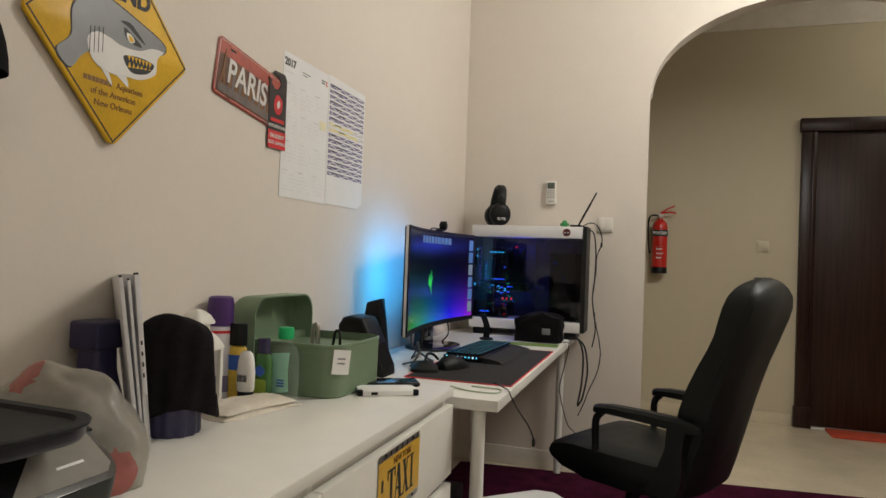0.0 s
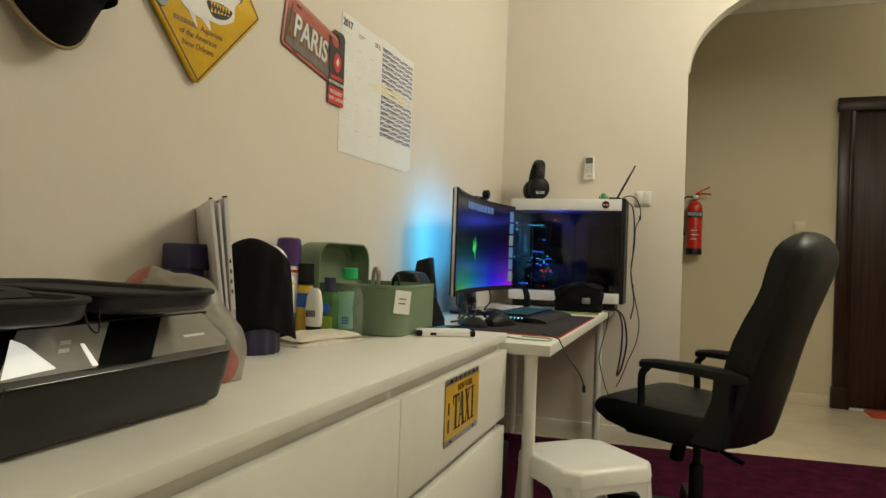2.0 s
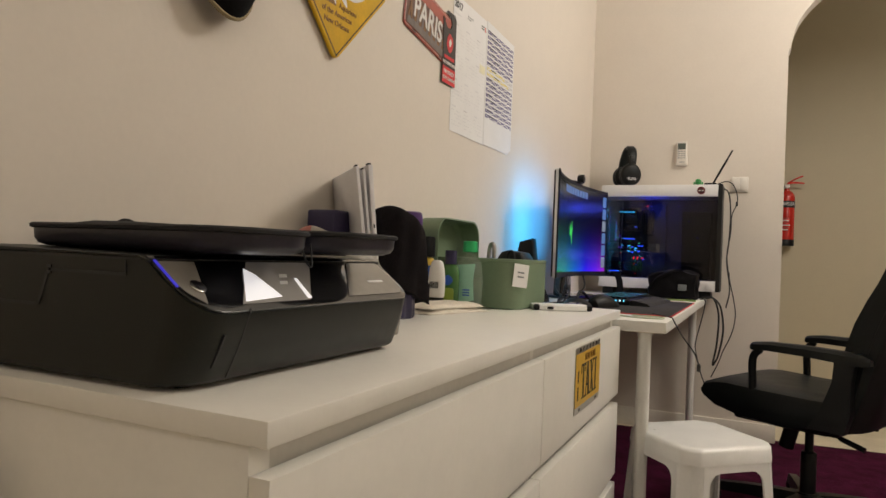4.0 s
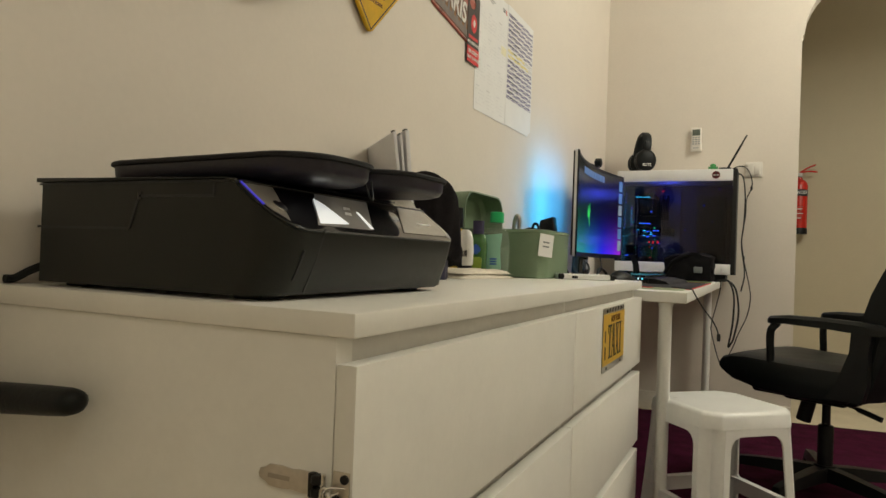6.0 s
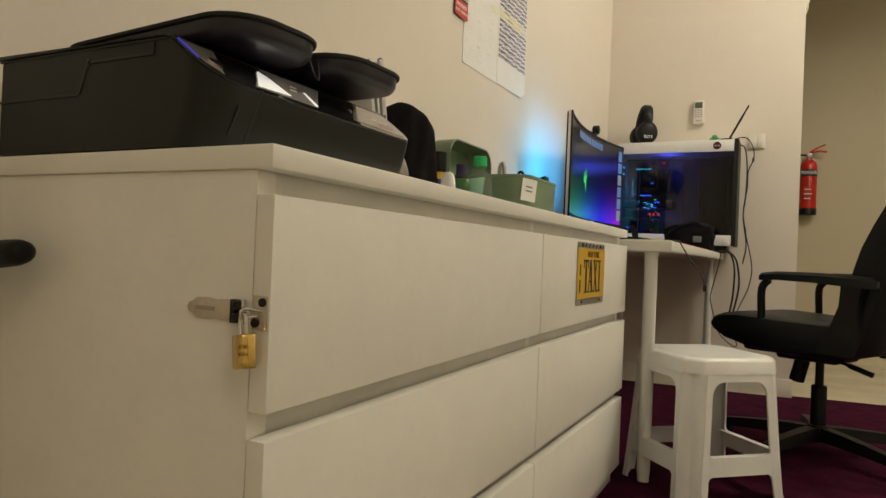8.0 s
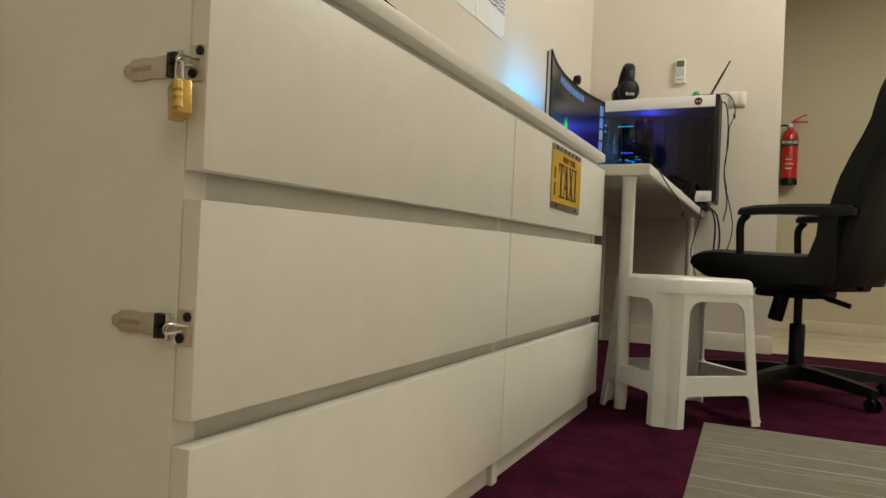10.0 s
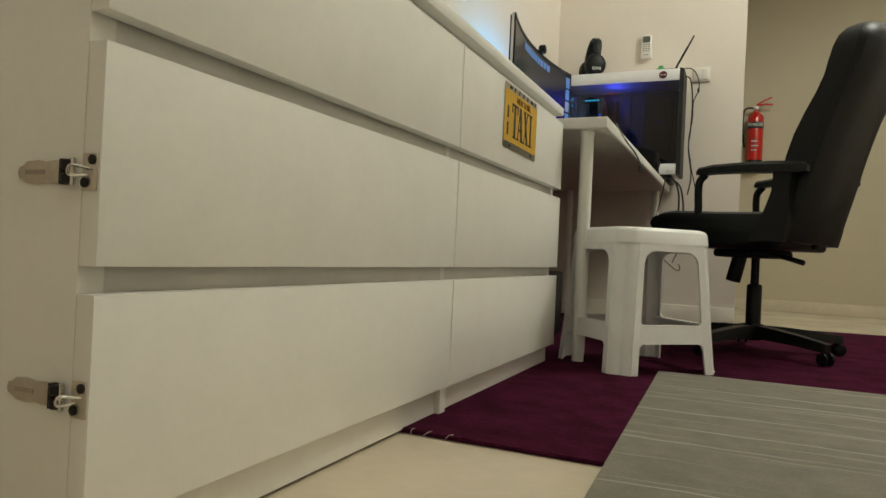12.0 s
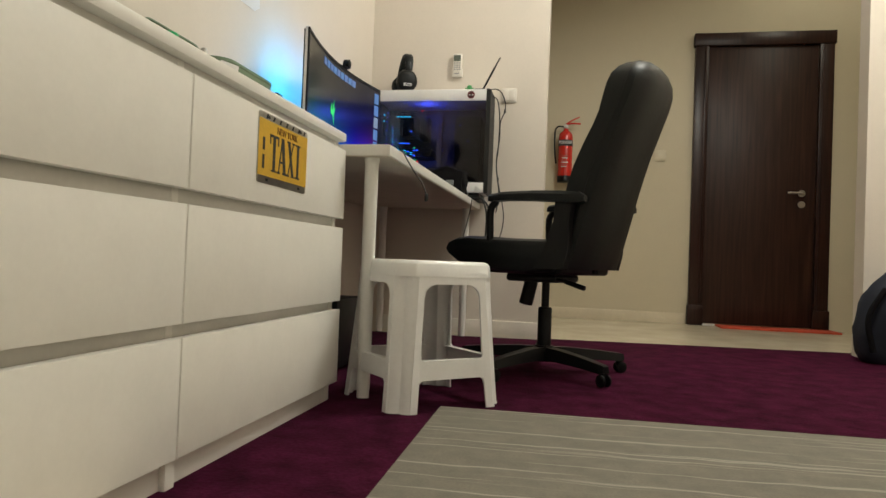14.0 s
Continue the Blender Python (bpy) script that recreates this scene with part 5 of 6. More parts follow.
# folded cloth
CLOTH = mat("cream_cloth", (0.70, 0.64, 0.54), 0.9, var=0.06, bump=0.5, size=0.003, stain=0.08)
fc = thing("folded_cloth", (0.135, 1.095, 0.7802), "folded cream cotton cloth", "cloth", rz=76)
for k, (w, d, h) in enumerate(((0.235, 0.125, 0.0), (0.222, 0.118, 0.0115))):
    lay = bmesh.new()
    bmesh.ops.create_grid(lay, x_segments=24, y_segments=14, size=0.5)
    for v in lay.verts:
        v.co = Vector((v.co.x * w + 0.004 * math.sin(9 * v.co.y + k), v.co.y * d + 0.003 * math.sin(8 * v.co.x + 2 * k), 0.0105 * (1 - (2 * abs(v.co.x)) ** 8) * (1 - (2 * abs(v.co.y)) ** 8) + 0.0026 * noise.noise(Vector((v.co.x * 7, v.co.y * 7, k))) + 0.0016))
    ret = bmesh.ops.extrude_face_region(lay, geom=lay.faces[:])
    for v in [g for g in ret["geom"] if isinstance(g, bmesh.types.BMVert)]:
        v.co.z = 0.0004
    lay.transform(Matrix.Translation((0.004 * k, 0.003 * k, h)))
    part("layer", lay, CLOTH, fc)


def phone(at, rz, name, label, case, screen, l, w, h):
    ph = thing(name, at, label, "phone", rz=rz)
    b = part("body", loft([[(p[0], p[1], z) for p in rounded((0, 0, 0), l + g, w + g, 0.012)] for z, g in ((0, -0.006), (0.002, 0.0), (h - 0.002, 0.0), (h, -0.004))]), case, ph)
    part("screen", bx(-l / 2 + 0.005, l / 2 - 0.005, -w / 2 + 0.004, w / 2 - 0.004, h, h + 0.0008, 0.0003), screen, b)
    return ph, b


ph, b = phone((0.353, 1.425, 0.7802), 30, "phone", "white phone in a case with black corners", STOOL, PAPER, 0.160, 0.080, 0.015)
for sx in (-1, 1):
    for sy in (-1, 1):
        part("corner_bumper", bx(sx * 0.0745 - 0.008, sx * 0.0745 + 0.008, sy * 0.0345 - 0.008, sy * 0.0345 + 0.008, 0.0008, 0.0168, 0.004), BLACK, b, "black rubber corner")
part("side_button", bx(-0.045, -0.028, -0.0415, -0.0398, 0.004, 0.011, 0.0005), BLACK, b)
phone((0.315, 1.545, 0.7802), 30, "phone", "black phone lying face up on the dresser", BLACK, GLOSS, 0.165, 0.085, 0.011)

# taxi plate on a drawer front
TAXI = mat("taxi_yellow", (0.66, 0.40, 0.03), 0.4, var=0.06, bump=0.05, size=0.006, stain=0.08)
tx = new("novelty_plate")
tagged(tx, "yellow metal novelty plate lettered in black on the drawer", "plate")
tx.matrix_basis = Matrix.Translation((0.4943, 1.174, 0.6495)) @ Matrix(((0, 0, 1, 0), (1, 0, 0, 0), (0, 1, 0, 0), (0, 0, 0, 1)))
tp = part("panel", flat(rect(-0.130, 0.130, -0.076, 0.076, 0.008), 0.0002, 0.0015, 0.0005), STEEL, tx, "bare metal rim")
part("yellow_field", flat(rect(-0.128, 0.128, -0.060, 0.061, 0.003), 0.0018, 0.0006), TAXI, tp)
# slab-serif capitals, thick and thin strokes: (x bottom, x top, width, low, high) in letter units
STROKES = {
    "T": [(0.5, 0.5, 0.30, 0, 1), (0.5, 0.5, 0.62, 0, 0.05), (0.5, 0.5, 1.0, 0.93, 1), (0.05, 0.04, 0.10, 0.74, 1), (0.95, 0.96, 0.10, 0.74, 1)],
    "A": [(0.14, 0.46, 0.11, 0, 1), (0.80, 0.50, 0.30, 0, 1), (0.48, 0.48, 0.45, 0.30, 0.36), (0.14, 0.14, 0.34, 0, 0.05), (0.80, 0.80, 0.46, 0, 0.05)],
    "X": [(0.80, 0.22, 0.30, 0, 1), (0.18, 0.80, 0.11, 0, 1), (0.16, 0.16, 0.36, 0, 0.05), (0.82, 0.82, 0.44, 0, 0.05), (0.22, 0.22, 0.44, 0.95, 1), (0.82, 0.82, 0.36, 0.95, 1)],
    "I": [(0.5, 0.5, 0.34, 0, 1), (0.5, 0.5, 0.70, 0, 0.05), (0.5, 0.5, 0.70, 0.95, 1)],
}
for letter, x0, lw in (("T", -0.076, 0.044), ("A", -0.036, 0.048), ("X", 0.012, 0.044), ("I", 0.056, 0.036)):
    cap = None
    for k, (xb, xt, wd, lo, hi) in enumerate(STROKES[letter]):
        xl, xh = xb + (xt - xb) * lo, xb + (xt - xb) * hi
        quad = [(x0 + lw * (xl - wd / 2), -0.047 + 0.081 * lo), (x0 + lw * (xl + wd / 2), -0.047 + 0.081 * lo), (x0 + lw * (xh + wd / 2), -0.047 + 0.081 * hi), (x0 + lw * (xh - wd / 2), -0.047 + 0.081 * hi)]
        cap = prism(quad, "z", 0.0026, 0.0030 + 0.0001 * k, bm=cap)
    part("lettering", cap, INK, tp)
text("NEW YORK", 0.022, pose(0.012, 0.0465, 0.0030), BROWNINK, tp, squash=0.95)
part("print_bar", flat(rect(-0.110, -0.100, -0.045, -0.015), 0.0025, 0.0005), INK, tp)
part("print_bar", flat(rect(-0.110, -0.100, -0.005, 0.022), 0.0025, 0.0005), INK, tp)
for k in range(14):
    part("hatch_bar", flat([(-0.115 + 0.0168 * k, 0.0635), (-0.107 + 0.0168 * k, 0.0635), (-0.102 + 0.0168 * k, 0.0735), (-0.110 + 0.0168 * k, 0.0735)], 0.0018, 0.0004), INK if k % 2 else STEEL, tp)
for x in (-0.085, 0.085):
    for y in (-0.068, 0.068):
        part("bolt_hole", flat(rect(x - 0.006, x + 0.006, y - 0.003, y + 0.003, 0.002), 0.0023, 0.0003), INK, tp)

# ---- on the desk ----
DZ = 0.7512
RUBBER = mat("pad_black", (0.016, 0.015, 0.016), 0.85, var=0.15, bump=0.4, size=0.003)
REDLINE = mat("red_stitch", (0.55, 0.03, 0.03), 0.7, var=0.1, bump=0.3, size=0.003)
mp2 = thing("desk_mat", (0.432, 2.28, DZ), "black gaming mat with a red stitched edge", "desk mat")
part("pad", bx(-0.178, 0.178, -0.448, 0.448, 0.0, 0.003, 0.001), RUBBER, mp2)
for a in ((-0.182, 0.182, -0.4525, -0.4485), (-0.182, 0.182, 0.4485, 0.4525), (-0.1825, -0.1785, -0.448, 0.448), (0.1785, 0.1825, -0.448, 0.448)):
    part("edge_stitching", bx(a[0], a[1], a[2], a[3], 0.0, 0.0036, 0.001), REDLINE, mp2, "red stitched edge")
sp = thing("keyboard", (0.352, 2.47, DZ + 0.0033), "black gaming keyboard with lit keys and wrist rest", "keyboard", rz=-3)
kb = part("body", bx(-0.085, 0.075, -0.235, 0.235, 0.0, 0.022, 0.004), BLACK, sp)
keys = None
for i in range(6):
    for j in range(20):
        x, y = -0.074 + 0.0235 * i, -0.224 + 0.0226 * j
        keys = prism(rect(x, x + 0.019, y, y + 0.0185), "z", 0.0235, 0.031, 0.0, bm=keys)
part("keys", keys, BLACK, kb)
LED_W = mat("key_glow_white", (0.55, 0.85, 0.9), 0.5, emit=1.6, bump=0.0)
LED_C = mat("key_glow", (0.12, 0.65, 0.9), 0.5, emit=1.3, bump=0.0)
for i in range(9):
    part("key_light", bx(-0.072 + 0.0152 * i, -0.066 + 0.0152 * i, -0.2365, -0.2335, 0.014, 0.020, 0.001), LED_W if i % 3 == 1 else LED_C, kb, "cyan key light")
gb = None
for i in range(6):
    for j in range(12):
        gb = prism(rect(-0.068 + 0.0235 * i, -0.062 + 0.0235 * i, -0.217 + 0.038 * j, -0.211 + 0.038 * j), "z", 0.0312, 0.0316, bm=gb)
part("key_legends", gb, mat("legend_glow", (0.06, 0.45, 0.5), 0.5, emit=0.6, bump=0.0), kb, "glowing cyan legends")
part("wrist_rest", loft([[(x, y, z) for x, z in ((0.078, 0.0), (0.078, 0.020), (0.10, 0.019), (0.145, 0.010), (0.155, 0.0))] for y in (-0.235, 0.235)]), RUBBER, sp)
ms = thing("mouse", (0.345, 2.07, DZ + 0.0033), "black computer mouse on the mat", "mouse", rz=65)
mb = part("body", loft([[(x, w * math.cos(a), h * max(0, math.sin(a))) for a in [math.pi * 2 * k / 24 for k in range(24)]] for x, w, h in ((-0.062, 0.010, 0.008), (-0.055, 0.024, 0.026), (-0.03, 0.033, 0.040), (0.0, 0.034, 0.041), (0.03, 0.031, 0.032), (0.055, 0.026, 0.018), (0.062, 0.018, 0.006))]), BLACK, ms)
part("wheel", lathe([(0.009, -0.004), (0.009, 0.004)], (0.035, 0, 0.026), 14, "y"), RUBBER, ms)
for o in ms.children:
    o.data.transform(Matrix.Diagonal((1.15, 1.15, 1.15, 1)))
dkm = thing("mouse_dock", (0.270, 1.98, DZ), "black cable dock beside the mat", "dock", rz=20)
part("base", loft([[(p[0], p[1], z) for p in rounded((0, 0, 0), w, d, 0.03)] for z, w, d in ((0.0035, 0.10, 0.13), (0.014, 0.095, 0.125), (0.030, 0.06, 0.08), (0.034, 0.04, 0.05))]), BLACK, dkm)
part("arm", tube([(0, 0.0, 0.03), (0.01, 0.03, 0.055), (0.03, 0.06, 0.05), (0.05, 0.08, 0.03)], 0.005, 8), BLACK, dkm)

# speaker and panel at the near end of the desk
spk = thing("speaker", (0.0, 1.83, DZ), "black angular desktop speaker", "speaker")
pts = [(0.028, 0.0), (0.196, 0.0), (0.194, 0.03), (0.150, 0.125), (0.128, 0.172), (0.114, 0.190), (0.066, 0.197), (0.044, 0.190), (0.028, 0.165)]
part("cabinet", prism(pts, "y", -0.06, 0.06, 0.012, 3), BLACK, spk)
part("grille", prism([(0.186, 0.030), (0.138, 0.142), (0.1385, 0.148), (0.1945, 0.032)], "y", -0.045, 0.045), BLACK_SOFT, spk)
pnl = thing("speaker", (0.0, 1.975, DZ), "tall black wedge-shaped speaker", "speaker")
part("cabinet", prism([(0.010, 0.0), (0.052, 0.232), (0.100, 0.246), (0.132, 0.0)], "y", -0.03, 0.03, 0.006, 2), BLACK, pnl)

# curved monitor
mo = thing("monitor", (0.0, 2.53, DZ), "wide curved monitor with a silver edge, switched on", "monitor")
HW, Z0, Z1 = 0.462, 0.100, 0.520


def mx(t):
    return 0.112 + 0.052 * t * t


def curved(t0, t1, z0, z1, f, b, n=24):
    rings = []
    for i in range(n + 1):
        t = t0 + (t1 - t0) * i / n
        rings.append([(mx(t) + b, HW * t, z0), (mx(t) + f, HW * t, z0), (mx(t) + f, HW * t, z1), (mx(t) + b, HW * t, z1)])
    return loft(rings)


part("back_housing", curved(-0.985, 0.985, Z0 + 0.004, Z1 - 0.004, -0.007, -0.022), BLACK, mo)
part("bezel", curved(-1.0, 1.0, Z1 - 0.012, Z1, 0.002, -0.0068), BLACK, mo)
part("bezel", curved(-1.0, 1.0, Z0, Z0 + 0.020, 0.002, -0.0068), BLACK, mo)
part("bezel", curved(-1.0, -0.977, Z0 + 0.0202, Z1 - 0.0122, 0.002, -0.0068, 2), BLACK, mo)
part("bezel", curved(0.977, 1.0, Z0 + 0.0202, Z1 - 0.0122, 0.002, -0.0068, 2), BLACK, mo)
part("silver_edge", curved(-1.009, -1.0005, Z0, Z1, -0.005, -0.015, 2), SILVER, mo, "silver side edge")
part("silver_edge", curved(1.0005, 1.012, Z0, Z1, -0.005, -0.015, 2), SILVER, mo, "silver side edge")
part("led_strip", curved(-0.80, -0.45, 0.18, 0.42, -0.0225, -0.024, 4), mat("led_strip_cyan", (0.05, 0.6, 1.0), 0.5, emit=3.0, bump=0.0), mo, "glowing light strip on the back")
SCR = bpy.data.materials.new("screen_picture")
SCR.use_nodes = True
nt = SCR.node_tree
bs = nt.nodes["Principled BSDF"]
bs.inputs["Base Color"].default_value, bs.inputs["Roughness"].default_value = (0.004, 0.005, 0.008, 1), 0.22
bs.inputs["Specular IOR Level"].default_value = 0.25
tcn, sep = nt.nodes.new("ShaderNodeTexCoord"), nt.nodes.new("ShaderNodeSeparateXYZ")
ry, rz = nt.nodes.new("ShaderNodeMapRange"), nt.nodes.new("ShaderNodeMapRange")
ry.inputs[1].default_value, ry.inputs[2].default_value = -HW, HW
rz.inputs[1].default_value, rz.inputs[2].default_value, rz.inputs[3].default_value, rz.inputs[4].default_value = Z0, Z1 * 0.86, 1, 0
hue = nt.nodes.new("ShaderNodeValToRGB")
el = hue.color_ramp.elements
el[0].color, el[1].color = (0.05, 0.10, 0.0, 1), (0.45, 0.03, 0.55, 1)
for p, c in ((0.12, (0.02, 0.30, 0.03, 1)), (0.32, (0.02, 0.30, 0.22, 1)), (0.5, (0.01, 0.18, 0.6, 1)), (0.72, (0.03, 0.02, 1.0, 1)), (0.88, (0.16, 0.02, 0.95, 1))):
    e = el.new(p)
    e.color = c
pw = nt.nodes.new("ShaderNodeMath")
pw.operation = "POWER"
pw.inputs[1].default_value = 3.6
ad = nt.nodes.new("ShaderNodeMath")
ad.operation = "MULTIPLY_ADD"
ad.inputs[1].default_value, ad.inputs[2].default_value = 0.95, 0.006
sc2 = nt.nodes.new("ShaderNodeVectorMath")
sc2.operation = "SCALE"
nt.links.new(tcn.outputs["Object"], sep.inputs[0])
nt.links.new(sep.outputs["Y"], ry.inputs[0])
nt.links.new(sep.outputs["Z"], rz.inputs[0])
nt.links.new(ry.outputs[0], hue.inputs[0])
nt.links.new(rz.outputs[0], pw.inputs[0])
nt.links.new(pw.outputs[0], ad.inputs[0])
nt.links.new(hue.outputs[0], sc2.inputs[0])
nt.links.new(ad.outputs[0], sc2.inputs["Scale"])
nt.links.new(sc2.outputs[0], bs.inputs["Emission Color"])
bs.inputs["Emission Strength"].default_value = 1.0
scn = part("screen", curved(-0.9765, 0.9765, Z0 + 0.0204, Z1 - 0.0124, 0.0, -0.006, 32), SCR, mo, "lit screen with a dark blue gradient")
GLOWG = mat("logo_green", (0.03, 0.45, 0.06), 0.5, emit=0.8, bump=0.0)
PALE = mat("screen_pale", (0.06, 0.13, 0.28), 0.5, emit=0.6, bump=0.0)


def on_screen(pts, material, name):
    ps = [(mx(y / HW) + 0.0012, y, z) for y, z in pts]
    t = bmesh.new()
    lo, hi = [t.verts.new(p) for p in ps], [t.verts.new((p[0] + 0.0006, p[1], p[2])) for p in ps]
    t.faces.new(lo)
    t.faces.new(hi)
    for i in range(len(ps)):
        j = (i + 1) % len(ps)
        t.faces.new((lo[i], lo[j], hi[j], hi[i]))
    part(name, t, material, scn)


on_screen(spline([(-0.088, 0.285), (-0.075, 0.33), (-0.068, 0.30), (-0.045, 0.345), (-0.048, 0.305), (-0.030, 0.32), (-0.045, 0.275), (-0.040, 0.240), (-0.062, 0.275)]), GLOWG, "logo_shape")
for k in range(9):
    y = -0.20 + 0.045 * k
    on_screen([(y, 0.462), (y + 0.038, 0.462), (y + 0.038, 0.492), (y, 0.492)], PALE if k % 2 else mat("icon", (0.07, 0.12, 0.26), 0.5, emit=0.6, bump=0.0), "toolbar_icon")
for k in range(6):
    z = 0.14 + 0.06 * k
    on_screen([(0.405, z), (0.446, z), (0.446, z + 0.052), (0.405, z + 0.052)], PALE if k % 3 else mat("thumb", (0.15, 0.19, 0.24), 0.5, emit=0.5, bump=0.0), "side_thumbnail")
part("stand_column", loft([[(p[0] + 0.055, p[1] + 0.05, z) for p in rounded((0, 0, 0), 0.05, w, 0.015)] for z, w in ((0.016, 0.15), (0.10, 0.13), (0.20, 0.12))]), GLOSS, mo)
part("stand_base", loft([[(p[0] + 0.10, p[1] + 0.05, z) for p in rounded((0, 0, 0), 0.21 + g, 0.30 + g, 0.09, 8)] for z, g in ((0.0006, -0.01), (0.004, 0.0), (0.012, 0.0), (0.015, -0.012))]), GLOSS, mo)
wc = thing("webcam", (mx(0.15), 2.60, DZ + Z1 + 0.0006), "small black webcam clipped on the monitor", "webcam")
part("mount", bx(-0.020, 0.010, -0.025, 0.025, 0.0, 0.008, 0.002), BLACK, wc)
part("body", lathe([(0.010, -0.018), (0.021, -0.012), (0.021, 0.012), (0.012, 0.016)], (0.0, 0.03, 0.026), 18, "x"), BLACK, wc)
part("cable", tube([(-0.012, 0.02, 0.01), (-0.02, -0.03, 0.012), (-0.03, -0.07, 0.0), (-0.035, -0.08, -0.06)], 0.003, 6), BLACK, wc)

# PC tower
TW = mat("case_white", (0.80, 0.79, 0.78), 0.35, var=0.01, bump=0.0)
DARKIN = mat("case_inside", (0.05, 0.05, 0.06), 0.6, var=0.2, bump=0.0)
PCB = mat("circuit_board", (0.04, 0.045, 0.06), 0.5, var=0.3, bump=0.3, size=0.006)
PANE = bpy.data.materials.new("smoked_glass")
PANE.use_nodes = True
nt = PANE.node_tree
for n in list(nt.nodes):
    nt.nodes.remove(n)
out, mixs, tr, gls, fr = (nt.nodes.new("ShaderNode" + n) for n in ("OutputMaterial", "MixShader", "BsdfTransparent", "BsdfGlossy", "Fresnel"))
tr.inputs[0].default_value = (0.55, 0.55, 0.6, 1)
gls.inputs["Roughness"].default_value = 0.03
fr.inputs[0].default_value = 1.5
for a, b in ((fr.outputs[0], mixs.inputs[0]), (tr.outputs[0], mixs.inputs[1]), (gls.outputs[0], mixs.inputs[2]), (mixs.outputs[0], out.inputs[0])):
    nt.links.new(a, b)
PX0, PX1, PZ0, PZ1, PY0, PY1 = 0.082, 0.690, 0.770, 1.338, 3.238, 3.470
tw = thing("computer_tower", (0, 0, 0), "white computer case with smoked glass side and glowing parts", "computer")
part("top_panel", bx(PX0, 0.672, PY0, PY1, 1.276, PZ1, 0.004), TW, tw)
part("bottom_panel", bx(PX0, 0.672, PY0, PY1, 0.788, 0.842, 0.004), TW, tw)
part("front_panel", loft([[(0.6725, y0, z), (0.692, y0 + 0.02, z), (0.692, PY1 - 0.02, z), (0.6725, PY1, z)] for z, y0 in ((0.788, PY0), (1.30, PY0), (PZ1 + 0.004, PY0 + 0.004))]), BLACK, tw, "black front panel")
part("rear_panel", bx(PX0, PX0 + 0.006, PY0 + 0.008, PY1 - 0.002, 0.8425, 1.2755, 0), DARKIN, tw)
part("far_side", bx(PX0 + 0.0065, 0.672, PY1 - 0.012, PY1 - 0.004, 0.8425, 1.2755, 0), DARKIN, tw)
pane = part("glass_pane", bx(PX0, 0.672, PY0, PY0 + 0.004, 0.8425, 1.2755, 0), PANE, tw, "smoked glass side")
pane.visible_shadow = False
for x in (0.13, 0.62):
    part("case_foot", bx(x - 0.03, x + 0.03, PY0 + 0.02, PY1 - 0.02, 0.7515, 0.7878, 0.003), BLACK, tw)
part("corner_patch", bx(0.628, 0.660, PY0 - 0.003, PY0 - 0.0005, 0.800, 0.828, 0.001), TW, tw)
bd = part("motherboard", bx(0.12, 0.40, PY1 - 0.030, PY1 - 0.013, 0.90, 1.25, 0), PCB, tw)
part("graphics_card", bx(0.10, 0.37, PY0 + 0.06, PY1 - 0.032, 0.985, 1.03, 0.004), BLACK, tw)
part("cpu_cooler", bx(0.19, 0.27, PY0 + 0.06, PY1 - 0.032, 1.10, 1.22, 0.004), BLACK, tw)
part("drive_bay", bx(0.50, 0.64, PY0 + 0.05, PY1 - 0.02, 0.845, 1.20, 0.004), BLACK, tw)
part("power_supply", bx(0.10, 0.28, PY0 + 0.03, PY1 - 0.02, 0.845, 0.93, 0.004), BLACK, tw)
fn = part("rear_fan", tube([(0.095, PY0 + 0.11 + 0.05 * math.cos(a), 1.16 + 0.05 * math.sin(a)) for a in [2 * math.pi * k / 24 for k in range(25)]], 0.006, 8, 0), BLACK, tw)
for k in range(4):
    part("memory_stick", bx(0.295 + 0.012 * k, 0.301 + 0.012 * k, PY0 + 0.10, PY1 - 0.032, 1.08, 1.215, 0.001), BLACK, tw)
LB, LC, LR, LG, LM = (mat("led_" + n, c, 0.5, emit=e, bump=0.0, var=0.0) for n, c, e in (("blue", (0.03, 0.10, 1.0), 5), ("cyan", (0.05, 0.6, 0.9), 4), ("red", (1.0, 0.02, 0.03), 3), ("green", (0.05, 0.8, 0.35), 2.5), ("violet", (0.35, 0.1, 1.0), 2.5)))
YL = PY0 + 0.012


def led(x, z, w, h, m):
    part("led", bx(x - w * 0.5, x + w * 0.5, YL, YL + 0.003, z - h * 0.5, z + h * 0.5, 0.0006), m, tw, "glowing light")


for x, z, w, h, m in ((0.114, 1.205, 0.006, 0.008, LC), (0.114, 1.170, 0.006, 0.008, LC), (0.326, 1.225, 0.010, 0.007, LR), (0.104, 1.018, 0.006, 0.012, LC), (0.307, 0.948, 0.010, 0.009, LR), (0.282, 0.944, 0.006, 0.006, LR), (0.262, 0.948, 0.005, 0.012, LR), (0.16, 0.875, 0.05, 0.003, LB)):
    led(x, z, w, h, m)
for k in range(4):
    led(0.190 + 0.021 * k, 1.194, 0.015, 0.004, LC)
for k in range(7):
    led(0.164, 1.136 - 0.0155 * k, 0.004, 0.005, LC if k % 3 else LM)
for k in range(8):
    led(0.235 + 0.011 * (k % 4) * 1.6, 1.012 - 0.022 * (k // 4) - 0.006 * (k % 3), 0.012, 0.004, LB if k % 2 else LC)
led(0.235, 1.05, 0.06, 0.003, LB)
glints = random.Random(21)
for k in range(26):
    led(0.215 + glints.uniform(-0.045, 0.10), 1.00 + glints.gauss(0, 0.045), glints.choice((0.003, 0.005, 0.010)), glints.choice((0.003, 0.004)), (LG, LB, LG, LM, LR, LC)[k % 6])
